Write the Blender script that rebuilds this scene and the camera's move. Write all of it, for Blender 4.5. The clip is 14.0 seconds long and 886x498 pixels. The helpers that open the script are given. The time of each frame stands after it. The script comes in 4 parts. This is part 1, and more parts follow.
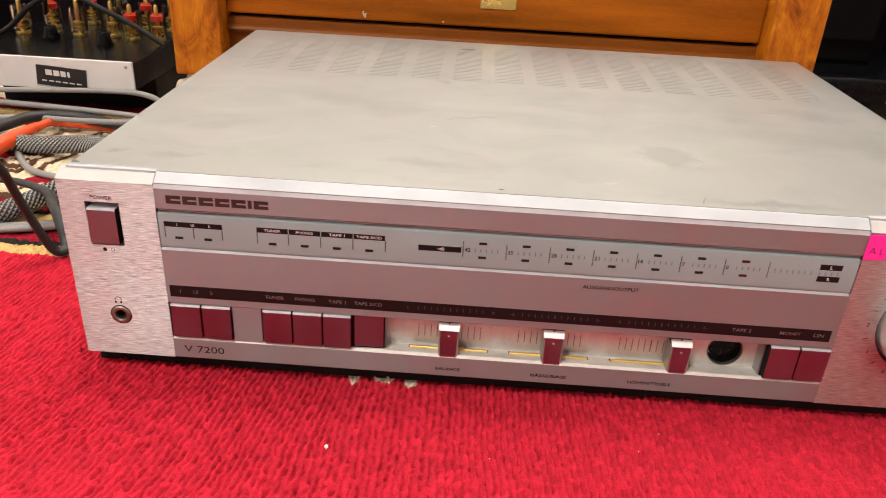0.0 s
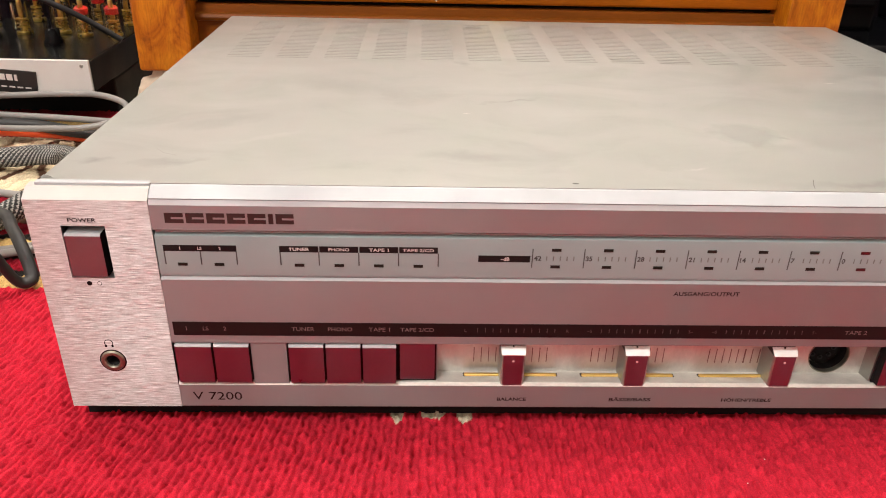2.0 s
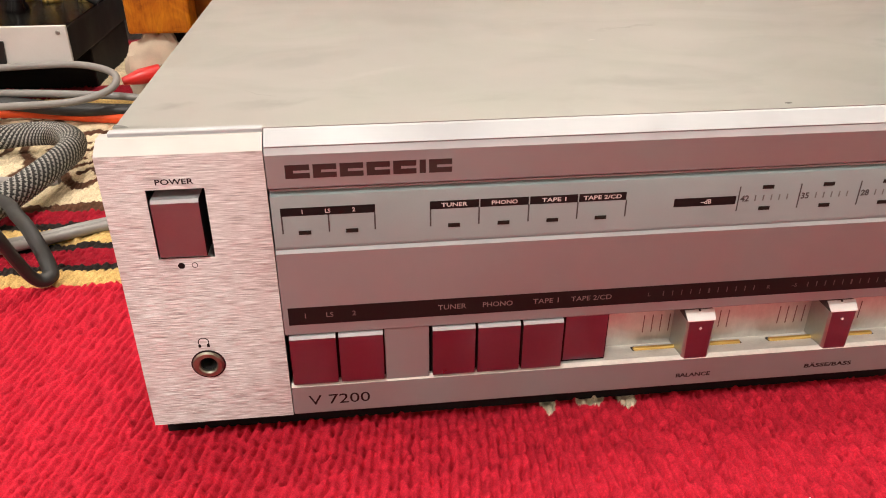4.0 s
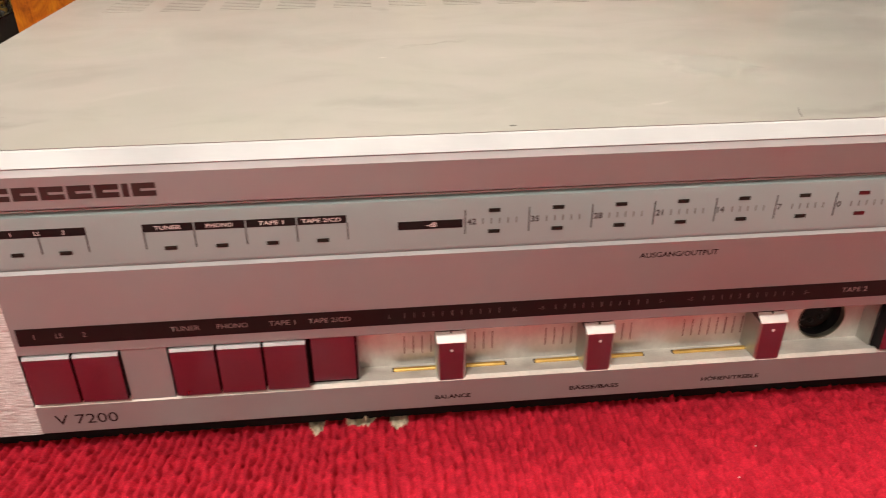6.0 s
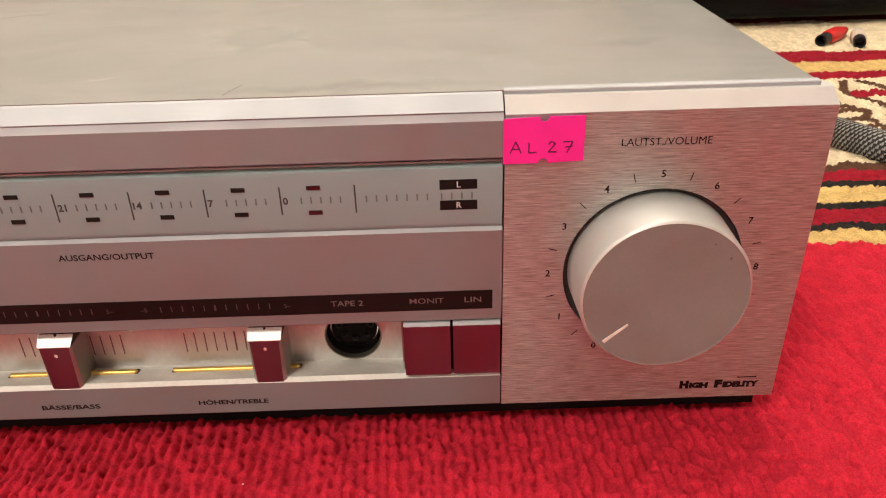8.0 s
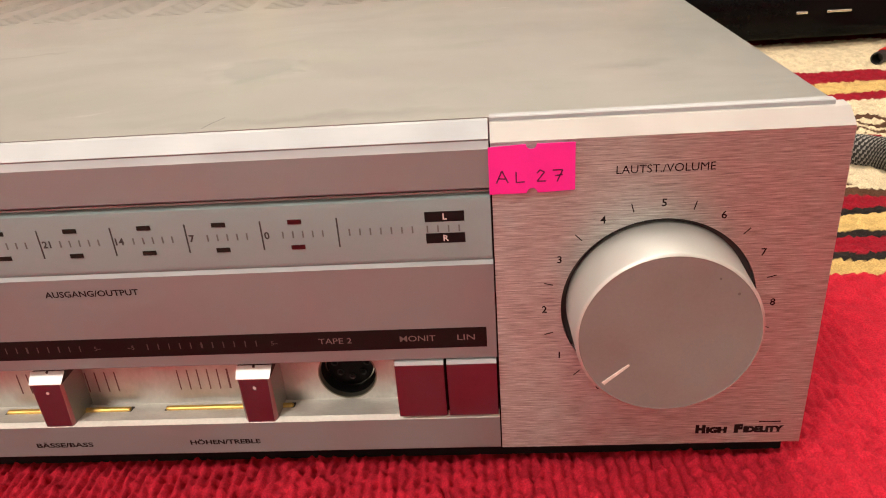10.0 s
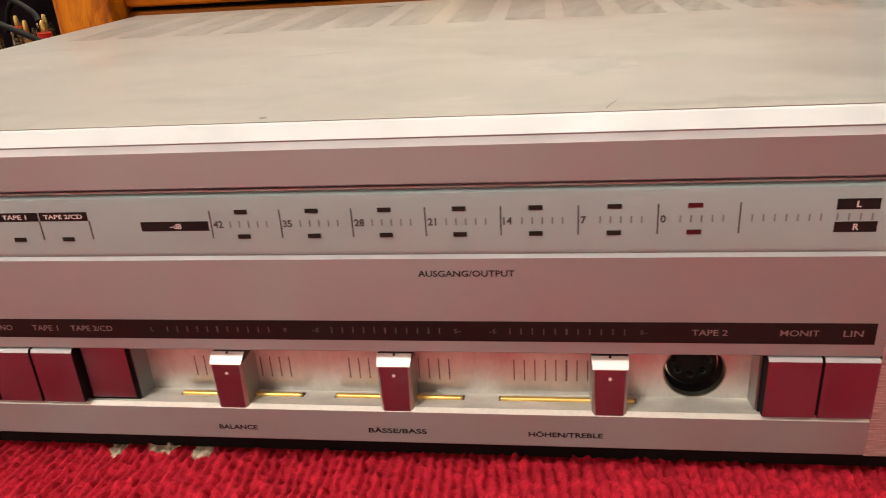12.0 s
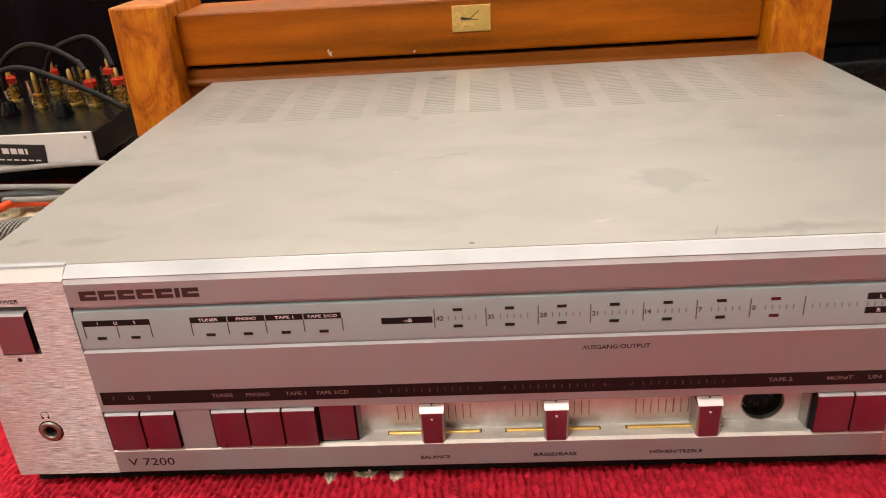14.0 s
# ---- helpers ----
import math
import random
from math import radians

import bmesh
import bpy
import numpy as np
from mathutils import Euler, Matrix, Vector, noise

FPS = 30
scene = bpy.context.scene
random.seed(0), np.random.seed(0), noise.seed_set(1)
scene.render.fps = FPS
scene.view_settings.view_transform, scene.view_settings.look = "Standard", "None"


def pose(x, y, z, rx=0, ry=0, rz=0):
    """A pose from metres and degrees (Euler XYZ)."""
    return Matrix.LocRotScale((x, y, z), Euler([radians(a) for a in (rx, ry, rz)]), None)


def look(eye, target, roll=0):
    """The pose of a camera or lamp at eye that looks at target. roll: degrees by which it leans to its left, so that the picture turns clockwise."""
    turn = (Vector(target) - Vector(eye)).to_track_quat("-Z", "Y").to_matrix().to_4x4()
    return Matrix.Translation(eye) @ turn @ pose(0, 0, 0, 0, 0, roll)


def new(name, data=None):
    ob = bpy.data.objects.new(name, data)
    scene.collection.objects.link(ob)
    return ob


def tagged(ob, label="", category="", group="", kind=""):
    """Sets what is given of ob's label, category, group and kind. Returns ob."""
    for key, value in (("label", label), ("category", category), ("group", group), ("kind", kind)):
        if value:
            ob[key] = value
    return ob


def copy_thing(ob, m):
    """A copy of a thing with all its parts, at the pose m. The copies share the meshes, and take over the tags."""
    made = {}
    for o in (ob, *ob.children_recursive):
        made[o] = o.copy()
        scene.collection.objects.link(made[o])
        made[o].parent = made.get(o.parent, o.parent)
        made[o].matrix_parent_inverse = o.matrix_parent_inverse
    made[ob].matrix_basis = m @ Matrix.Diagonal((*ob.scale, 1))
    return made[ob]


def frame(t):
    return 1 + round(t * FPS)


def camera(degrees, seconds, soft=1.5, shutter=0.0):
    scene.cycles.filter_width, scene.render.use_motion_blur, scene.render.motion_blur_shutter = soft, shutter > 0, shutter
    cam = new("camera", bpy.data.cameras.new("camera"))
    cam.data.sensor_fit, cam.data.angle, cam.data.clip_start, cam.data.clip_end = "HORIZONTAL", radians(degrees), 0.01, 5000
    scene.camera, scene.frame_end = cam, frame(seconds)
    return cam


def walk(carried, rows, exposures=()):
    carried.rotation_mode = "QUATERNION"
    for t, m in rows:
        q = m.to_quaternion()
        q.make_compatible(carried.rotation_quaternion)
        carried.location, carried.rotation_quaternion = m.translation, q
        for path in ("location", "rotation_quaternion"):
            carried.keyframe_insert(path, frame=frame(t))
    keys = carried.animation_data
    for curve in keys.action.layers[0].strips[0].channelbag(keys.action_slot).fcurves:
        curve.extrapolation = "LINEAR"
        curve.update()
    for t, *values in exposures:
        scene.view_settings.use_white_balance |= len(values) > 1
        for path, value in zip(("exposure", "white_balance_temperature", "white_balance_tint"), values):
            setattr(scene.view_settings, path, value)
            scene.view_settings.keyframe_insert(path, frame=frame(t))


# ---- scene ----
cam = camera(60.713, 14.0, soft=1.0, shutter=0.22)
PATH = [
    (0, (-0.03850, -0.30934, 0.24502), (-0.0648, 0.5803, -0.2108), 3.107),
    (0.5, (-0.02556, -0.30353, 0.24853), (-0.0321, 0.5856, -0.2091), 3.143),
    (1, (-0.02553, -0.29461, 0.24133), (-0.0141, 0.5937, -0.2177), 2.939),
    (1.5, (-0.05553, -0.27288, 0.22974), (-0.0281, 0.6138, -0.2318), 2.453),
    (2, (-0.08091, -0.25274, 0.22286), (-0.0515, 0.6329, -0.2406), 1.459),
    (2.5, (-0.09947, -0.24619, 0.23729), (-0.0534, 0.6360, -0.2314), 0.931),
    (2.7, (-0.11870, -0.23648, 0.21923), (-0.0622, 0.6414, -0.2562), 0.911),
    (4.8, (-0.15608, -0.19647, 0.18348), (-0.0434, 0.6712, -0.3007), -0.212),
    (5, (-0.14549, -0.19725, 0.18629), (-0.0336, 0.6699, -0.2991), -0.258),
    (5.5, (-0.11258, -0.20178, 0.18598), (-0.0125, 0.6698, -0.2939), -0.375),
    (6, (-0.06555, -0.20559, 0.19048), (0.0207, 0.6683, -0.2879), -0.233),
    (6.5, (-0.00715, -0.20433, 0.18313), (0.0605, 0.6672, -0.3026), -0.124),
    (7, (0.04530, -0.19426, 0.18492), (0.0958, 0.6780, -0.3014), -0.302),
    (7.5, (0.09353, -0.18960, 0.17774), (0.1251, 0.6830, -0.3096), -0.768),
    (8, (0.12185, -0.18278, 0.17240), (0.1296, 0.6915, -0.3130), -1.613),
    (8.2, (0.12607, -0.18307, 0.16821), (0.1234, 0.6910, -0.3177), -2.025),
    (10.3, (0.14105, -0.17238, 0.16830), (0.0596, 0.7239, -0.2676), -4.296),
    (10.5, (0.13448, -0.17376, 0.16922), (0.0447, 0.7261, -0.2576), -4.244),
    (11, (0.10593, -0.17827, 0.16555), (-0.0133, 0.7258, -0.2448), -4.504),
    (11.5, (0.08047, -0.17952, 0.16158), (-0.0538, 0.7278, -0.2367), -4.258),
    (12, (0.05290, -0.18347, 0.15915), (-0.0835, 0.7246, -0.2368), -3.841),
    (12.5, (0.02447, -0.18595, 0.16197), (-0.0960, 0.7212, -0.2411), -3.516),
    (13, (-0.00812, -0.19264, 0.17109), (-0.1091, 0.7171, -0.2316), -3.540),
    (13.5, (-0.02141, -0.21404, 0.20621), (-0.0977, 0.6922, -0.2096), -3.745),
    (14, (-0.01789, -0.25124, 0.23482), (-0.0735, 0.6519, -0.1909), -3.751),
]
EXPOSURES = [(0, -0.42, 6500, 10), (2.7, -0.40, 6550, 10), (5, -0.51, 6900, 10), (6.5, -0.47, 6950, 10), (8, -0.68, 7000, 10), (10.5, -0.58, 7000, 10), (11, -0.52, 7000, 10), (12.5, -0.48, 7000, 10), (14, -0.48, 6800, 10)]
walk(cam, [(t, look(eye, target, roll)) for t, eye, target, roll in PATH], EXPOSURES)

# ---- light ----
ROOM = dict(x0=-1.9, x1=2.1, y0=-2.3, y1=1.35, top=2.45)
world = bpy.data.worlds.new("room_air")
world.use_nodes = True
world.node_tree.nodes["Background"].inputs["Color"].default_value = (1.0, 0.86, 0.7, 1)
world.node_tree.nodes["Background"].inputs["Strength"].default_value = 0.02
scene.world = world


def area_lamp(name, eye, target, width, depth, watts, colour):
    data = bpy.data.lights.new(name, "AREA")
    data.shape, data.size, data.size_y, data.energy, data.color = "RECTANGLE", width, depth, watts, colour
    ob = new(name, data)
    ob.matrix_world = look(eye, target)
    return ob


LAMP = (1.0, 0.955, 0.91)
area_lamp("ceiling_lamp", (-0.90, -1.45, 2.38), (-0.4, -0.5, 0), 0.6, 0.45, 92, LAMP)
# added fill with no known fitting: shades the rug before the amplifier
area_lamp("added_fill_lamp", (0.15, 0.42, 2.38), (0.1, -0.1, 0), 0.4, 0.4, 30, LAMP)
# added, unseen: brightens the back wall that the cover mirrors
area_lamp("added_wall_fill", (0.08, 0.42, 1.95), (0.08, 1.35, 1.95), 1.7, 0.2, 88, LAMP)


# ---- materials ----
def nodes_of(name):
    m = bpy.data.materials.new(name)
    m.use_nodes = True
    return m, m.node_tree.nodes, m.node_tree.links, m.node_tree.nodes["Principled BSDF"]


def mapped(nt, links, stretch=(1, 1, 1)):
    co, mp = nt.new("ShaderNodeTexCoord"), nt.new("ShaderNodeMapping")
    mp.inputs["Scale"].default_value = stretch
    links.new(co.outputs["Object"], mp.inputs["Vector"])
    return mp.outputs["Vector"]


def noise_of(nt, links, vector, scale, detail=4.0, rough=0.55, warp=0.0):
    n = nt.new("ShaderNodeTexNoise")
    n.inputs["Scale"].default_value, n.inputs["Detail"].default_value = scale, detail
    n.inputs["Roughness"].default_value, n.inputs["Distortion"].default_value = rough, warp
    links.new(vector, n.inputs["Vector"])
    return n.outputs["Fac"]


def ramp_of(nt, links, fac, stops, mode="LINEAR"):
    r = nt.new("ShaderNodeValToRGB")
    r.color_ramp.interpolation = mode
    while len(r.color_ramp.elements) < len(stops):
        r.color_ramp.elements.new(0.5)
    for e, (p, c) in zip(r.color_ramp.elements, stops):
        e.position, e.color = p, (*c, 1) if len(c) == 3 else c
    links.new(fac, r.inputs["Fac"])
    return r.outputs["Color"]


def span(nt, links, fac, low, high, a=0.3, b=0.7):
    n = nt.new("ShaderNodeMapRange")
    for key, v in (("From Min", a), ("From Max", b), ("To Min", low), ("To Max", high)):
        n.inputs[key].default_value = v
    links.new(fac, n.inputs["Value"])
    return n.outputs["Result"]


def bump_of(nt, links, height, strength, distance, normal=None):
    b = nt.new("ShaderNodeBump")
    b.inputs["Strength"].default_value, b.inputs["Distance"].default_value = strength, distance
    links.new(height, b.inputs["Height"])
    if normal:
        links.new(normal, b.inputs["Normal"])
    return b.outputs["Normal"]


def surf(name, base, rough, metal=0.0, vary=0.18, scale=45, fine=900, stretch=(1, 1, 1), relief=0.00004, coat=0.0, sheen=0.0, spec=0.5):
    """A plain surface with stains at one scale and grain at another."""
    m, nt, links, p = nodes_of(name)
    v = mapped(nt, links, stretch)
    big, small = noise_of(nt, links, v, scale), noise_of(nt, links, v, fine, 3)
    mix = nt.new("ShaderNodeMath")
    mix.operation = "MULTIPLY_ADD"
    links.new(small, mix.inputs[0])
    mix.inputs[1].default_value = 0.35
    links.new(big, mix.inputs[2])
    lo, hi = [tuple(min(1, c * k) for c in base) for k in (1 - vary, 1 + vary)]
    links.new(ramp_of(nt, links, mix.outputs[0], [(0.45, lo), (0.9, hi)]), p.inputs["Base Color"])
    links.new(span(nt, links, big, max(0.03, rough * 0.8), min(1, rough * 1.25)), p.inputs["Roughness"])
    p.inputs["Metallic"].default_value, p.inputs["Coat Weight"].default_value = metal, coat
    p.inputs["Sheen Weight"].default_value, p.inputs["Specular IOR Level"].default_value = sheen, spec
    if relief:
        links.new(bump_of(nt, links, small, 0.6, relief), p.inputs["Normal"])
    return m


def brushed(name, base, rough, lines, aniso, relief, dust=0.1, gloss=0.015):
    """Aluminium brushed along x: short streaks, each its own tone and gloss."""
    m, nt, links, p = nodes_of(name)
    fine = noise_of(nt, links, mapped(nt, links, (140, 140, lines)), 1.0, 4, 0.65)
    broad = noise_of(nt, links, mapped(nt, links), 28, 4)
    links.new(ramp_of(nt, links, fine, [(0.3, [c * (1 - dust) for c in base]), (0.7, [min(1, c * (1 + dust)) for c in base])]), p.inputs["Base Color"])
    r = nt.new("ShaderNodeMath")
    r.operation = "MULTIPLY_ADD"
    links.new(span(nt, links, fine, -gloss, gloss), r.inputs[0])
    r.inputs[1].default_value = 1.0
    links.new(span(nt, links, broad, rough * 0.92, rough * 1.1), r.inputs[2])
    links.new(r.outputs[0], p.inputs["Roughness"])
    p.inputs["Metallic"].default_value, p.inputs["Anisotropic"].default_value = 1.0, aniso
    across = nt.new("ShaderNodeCombineXYZ")
    across.inputs["Z"].default_value = 1.0
    links.new(across.outputs["Vector"], p.inputs["Tangent"])
    links.new(bump_of(nt, links, fine, 0.8, relief), p.inputs["Normal"])
    return m


STAINS_AND_REFLECTION = [  # on the cover: centre, half-lengths, turn in degrees, strength
    (-0.2080, 0.0275, 0.0075, 0.0035, 10, 0.5), (-0.1785, 0.0270, 0.0150, 0.0040, 8, 0.4), (-0.1715, 0.0770, 0.0220, 0.0080, 28, 0.3),
    (-0.0365, 0.1165, 0.0170, 0.0016, 20, 0.4), (0.0980, 0.0125, 0.0360, 0.0045, 2, 0.55), (0.1810, 0.0510, 0.0130, 0.0050, 12, 0.5), (0.1950, 0.0900, 0.0180, 0.0220, 0, 0.4),
    # first of this and the next row deepened as dark equipment's reflection
    (0.1760, 0.1620, 0.0260, 0.0150, -10, 0.62), (-0.0620, 0.0380, 0.0200, 0.0060, -6, 0.3), (-0.0580, 0.1910, 0.0040, 0.0070, 30, 0.4),
    (0.1500, 0.1080, 0.0350, 0.0140, 15, 0.3), (-0.1250, 0.1400, 0.0300, 0.0120, -20, 0.25),
]


def cover_metal():
    """Grey lacquered sheet steel: cloudy wiping marks, a dull worn oval, finger stains (two deepened as a dark
    reflection), pale smears.
    """
    m, nt, links, p = nodes_of("grey_lacquered_steel")
    v = mapped(nt, links)
    cloud = noise_of(nt, links, mapped(nt, links, (0.8, 1.1, 1)), 13, 4, 0.5, 0.4)
    tint = noise_of(nt, links, mapped(nt, links, (1, 0.8, 1)), 21, 3, 0.5, 0.8)
    grain = noise_of(nt, links, v, 1800, 2)
    wipe = noise_of(nt, links, mapped(nt, links, (1, 1.6, 1)), 17, 5, 0.55, 0.6)

    def mixed(blend, factor, a, b):
        n = nt.new("ShaderNodeMix")
        n.data_type, n.blend_type = "RGBA", blend
        for key, value in (("Factor", factor), ("A", a), ("B", b)):
            if isinstance(value, (int, float, tuple)):
                n.inputs[key].default_value = value
            else:
                links.new(value, n.inputs[key])
        return n.outputs["Result"]

    base = ramp_of(nt, links, cloud, [(0.28, (0.340, 0.344, 0.330)), (0.5, (0.374, 0.378, 0.362)), (0.75, (0.405, 0.408, 0.392))])
    base = mixed("MULTIPLY", 0.7, base, ramp_of(nt, links, tint, [(0.32, (0.965, 1.0, 0.955)), (0.55, (1, 1, 1)), (0.72, (1.0, 0.955, 0.945))]))
    base = mixed("MULTIPLY", 0.7, base, ramp_of(nt, links, wipe, [(0.50, (1, 1, 1)), (0.74, (0.84, 0.835, 0.825))]))
    # ragged coordinates for everything that has a shape of its own
    rough_noise = nt.new("ShaderNodeTexNoise")
    rough_noise.inputs["Scale"].default_value, rough_noise.inputs["Detail"].default_value = 95, 4
    links.new(v, rough_noise.inputs["Vector"])
    warp = nt.new("ShaderNodeMixRGB")
    warp.blend_type = "LINEAR_LIGHT"
    warp.inputs[0].default_value = 0.007
    links.new(v, warp.inputs[1])
    links.new(rough_noise.outputs["Color"], warp.inputs[2])
    flat = nt.new("ShaderNodeVectorMath")
    flat.operation = "MULTIPLY"
    flat.inputs[1].default_value = (1, 1, 0)
    links.new(warp.outputs[0], flat.inputs[0])

    def patch(x, y, rx, ry, turn, strength, inner, outer):
        sub, length = nt.new("ShaderNodeMapping"), nt.new("ShaderNodeVectorMath")
        sub.vector_type = "TEXTURE"
        sub.inputs["Location"].default_value, sub.inputs["Scale"].default_value = (x, y, 0), (rx, ry, 1)
        sub.inputs["Rotation"].default_value = (0, 0, radians(turn))
        links.new(flat.outputs["Vector"], sub.inputs["Vector"])
        length.operation = "LENGTH"
        links.new(sub.outputs["Vector"], length.inputs[0])
        return span(nt, links, length.outputs["Value"], strength, 0.0, inner, outer)

    def most(a, b):
        n = nt.new("ShaderNodeMath")
        n.operation = "MAXIMUM"
        links.new(a, n.inputs[0])
        links.new(b, n.inputs[1])
        return n.outputs[0]

    stain_and_reflection = patch(*STAINS_AND_REFLECTION[0], 0.2, 1.25)
    for row in STAINS_AND_REFLECTION[1:]:
        stain_and_reflection = most(stain_and_reflection, patch(*row, 0.2, 1.25))
    oval = most(patch(0.0650, 0.0705, 0.0155, 0.0160, 0, 1.0, 0.72, 1.12), patch(0.0775, 0.0670, 0.0060, 0.0030, -20, 0.8, 0.6, 1.2))
    pale = most(patch(0.0290, 0.0262, 0.0036, 0.0020, 20, 0.45, 0.1, 1.1), patch(-0.1500, 0.0560, 0.0200, 0.0030, 25, 0.15, 0.2, 1.2))
    base = mixed("MIX", stain_and_reflection, base, (0.215, 0.205, 0.195, 1))
    base = mixed("MIX", pale, base, (0.56, 0.55, 0.53, 1))
    base = mixed("MULTIPLY", oval, base, (0.76, 0.755, 0.75, 1))
    links.new(base, p.inputs["Base Color"])
    dull = nt.new("ShaderNodeMath")
    dull.operation = "MULTIPLY_ADD"
    links.new(most(oval, stain_and_reflection), dull.inputs[0])
    dull.inputs[1].default_value = 0.12
    links.new(span(nt, links, wipe, 0.30, 0.39), dull.inputs[2])
    links.new(dull.outputs[0], p.inputs["Roughness"])
    links.new(span(nt, links, most(oval, stain_and_reflection), 0.8, 0.66, 0.0, 1.0), p.inputs["Metallic"])
    links.new(bump_of(nt, links, grain, 0.3, 0.00004), p.inputs["Normal"])
    return m


def wood_material():
    """Orange-brown burl veneer under glossy lacquer."""
    m, nt, links, p = nodes_of("lacquered_burl_veneer")
    v = mapped(nt, links, (1, 1, 0.55))
    figure = noise_of(nt, links, v, 26, 6, 0.62, 2.6)
    pores = noise_of(nt, links, mapped(nt, links, (1, 1, 0.12)), 900, 3)
    colour = ramp_of(nt, links, figure, [(0.3, (0.17, 0.035, 0.002)), (0.46, (0.42, 0.118, 0.004)), (0.68, (0.60, 0.215, 0.008))])
    dark = nt.new("ShaderNodeMix")
    dark.data_type, dark.blend_type = "RGBA", "MULTIPLY"
    dark.inputs["Factor"].default_value = 0.5
    links.new(colour, dark.inputs["A"])
    links.new(ramp_of(nt, links, pores, [(0.35, (0.55, 0.5, 0.45)), (0.55, (1, 1, 1))]), dark.inputs["B"])
    links.new(dark.outputs["Result"], p.inputs["Base Color"])
    p.inputs["Roughness"].default_value, p.inputs["Coat Weight"].default_value, p.inputs["Coat Roughness"].default_value = 0.42, 0.05, 0.15
    p.inputs["Specular IOR Level"].default_value = 0.3
    return m


def rug_material():
    """Wool: the dye of each knot, with fibres lighter and darker within it."""
    m, nt, links, p = nodes_of("dyed_wool_pile")
    dye = nt.new("ShaderNodeAttribute")
    dye.attribute_name = "dye"
    v = mapped(nt, links)
    fibre, tuft = noise_of(nt, links, v, 1500, 3, 0.7), noise_of(nt, links, v, 420, 3)
    tone = nt.new("ShaderNodeMix")
    tone.data_type, tone.blend_type = "RGBA", "MULTIPLY"
    tone.inputs["Factor"].default_value = 1.0
    links.new(dye.outputs["Color"], tone.inputs["A"])
    links.new(ramp_of(nt, links, fibre, [(0.3, (0.62, 0.60, 0.60)), (0.7, (1.22, 1.3, 1.3))]), tone.inputs["B"])
    links.new(tone.outputs["Result"], p.inputs["Base Color"])
    p.inputs["Roughness"].default_value, p.inputs["Sheen Weight"].default_value, p.inputs["Sheen Roughness"].default_value = 0.95, 0.0, 0.5
    p.inputs["Specular IOR Level"].default_value = 0.15
    links.new(dye.outputs["Color"], p.inputs["Sheen Tint"])
    links.new(bump_of(nt, links, fibre, 0.9, 0.0005, bump_of(nt, links, tuft, 0.6, 0.0005)), p.inputs["Normal"])
    return m


def clear_plastic():
    m, nt, links, p = nodes_of("clear_acrylic")
    p.inputs["Base Color"].default_value = (0.9, 0.86, 0.74, 1)
    p.inputs["Transmission Weight"].default_value, p.inputs["Roughness"].default_value, p.inputs["IOR"].default_value = 1.0, 0.04, 1.35
    return m


def paint_plain(name, base, rough=0.6, metal=0.0, coat=0.0):
    return surf(name, base, rough, metal, 0.1, 60, 1200, relief=0.00002, coat=coat)


BRUSHED = brushed("brushed_aluminium", (0.545, 0.572, 0.566), 0.41, 2900, 0.97, 0.00018, 0.5, 0.12)
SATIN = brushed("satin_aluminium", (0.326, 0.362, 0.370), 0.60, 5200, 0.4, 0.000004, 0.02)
# edges and slopes facing up: paler than SATIN, ceiling light put into the colour
LIT_EDGE = brushed("lit_milled_aluminium", (0.55, 0.57, 0.59), 0.80, 4000, 0.0, 0.000003, 0.02)
# warmer copy for the end panels, tinted by the light their slopes reflect
LIT_PANEL_EDGE = brushed("warm_lit_aluminium", (0.63, 0.615, 0.60), 0.80, 4000, 0.0, 0.000003, 0.02)
# slider tops, whitened for the light on their slope
LIT_CAP = brushed("lit_milled_cap", (0.92, 0.92, 0.91), 0.66, 4000, 0.0, 0.000003, 0.02)
# dusty ledge, its colour also raised for the light falling on it
LEDGE = surf("dusty_lit_aluminium", (0.71, 0.69, 0.645), 0.7, 0.7, 0.14, 90, 900, (1, 2, 1), relief=0.00001)
MIRROR = surf("dark_chromed_face", (0.225, 0.225, 0.275), 0.34, 1.0, 0.05, 60, 900, relief=0.0)
POWER_FACE = surf("satin_chromed_face", (0.245, 0.24, 0.265), 0.44, 1.0, 0.05, 60, 900, relief=0.0)
SLIDER_SIDE = surf("grey_anodised_metal", (0.38, 0.38, 0.36), 0.42, 1.0, 0.1, 80, 900)
COVER = cover_metal()
DISPLAY = surf("silver_grey_display_plastic", (0.258, 0.322, 0.326), 0.45, 0.0, 0.04, 30, 1600, relief=0.0, spec=0.25)
RECESS = surf("pale_painted_metal", (0.60, 0.585, 0.56), 0.53, 1.0, 0.16, 120, 900, (1, 1, 0.5), relief=0.00001)
BLACK_PRINT = surf("black_print", (0.008, 0.0075, 0.0075), 0.5, 0, 0.1, 60, 1200, relief=0.0, spec=0.2)
GREY_PRINT = paint_plain("grey_print", (0.04, 0.042, 0.042), 0.5)
LINE_PRINT = paint_plain("faded_brown_print", (0.15, 0.075, 0.075), 0.6)
TICK_PRINT = paint_plain("pale_grey_print", (0.125, 0.135, 0.13), 0.6)
BROWN_PRINT = surf("black_brown_print", (0.011, 0.0062, 0.0062), 0.5, 0, 0.1, 60, 1200, relief=0.00002, spec=0.18)
PALE_PRINT = paint_plain("pale_print", (0.62, 0.58, 0.56), 0.5)
DIM_PRINT = paint_plain("dim_rose_print", (0.20, 0.14, 0.135), 0.5)
FAINT_PRINT = paint_plain("faint_rose_print", (0.078, 0.056, 0.053), 0.5)
LOGO_PRINT = paint_plain("bronze_brown_print", (0.024, 0.018, 0.016), 0.4)
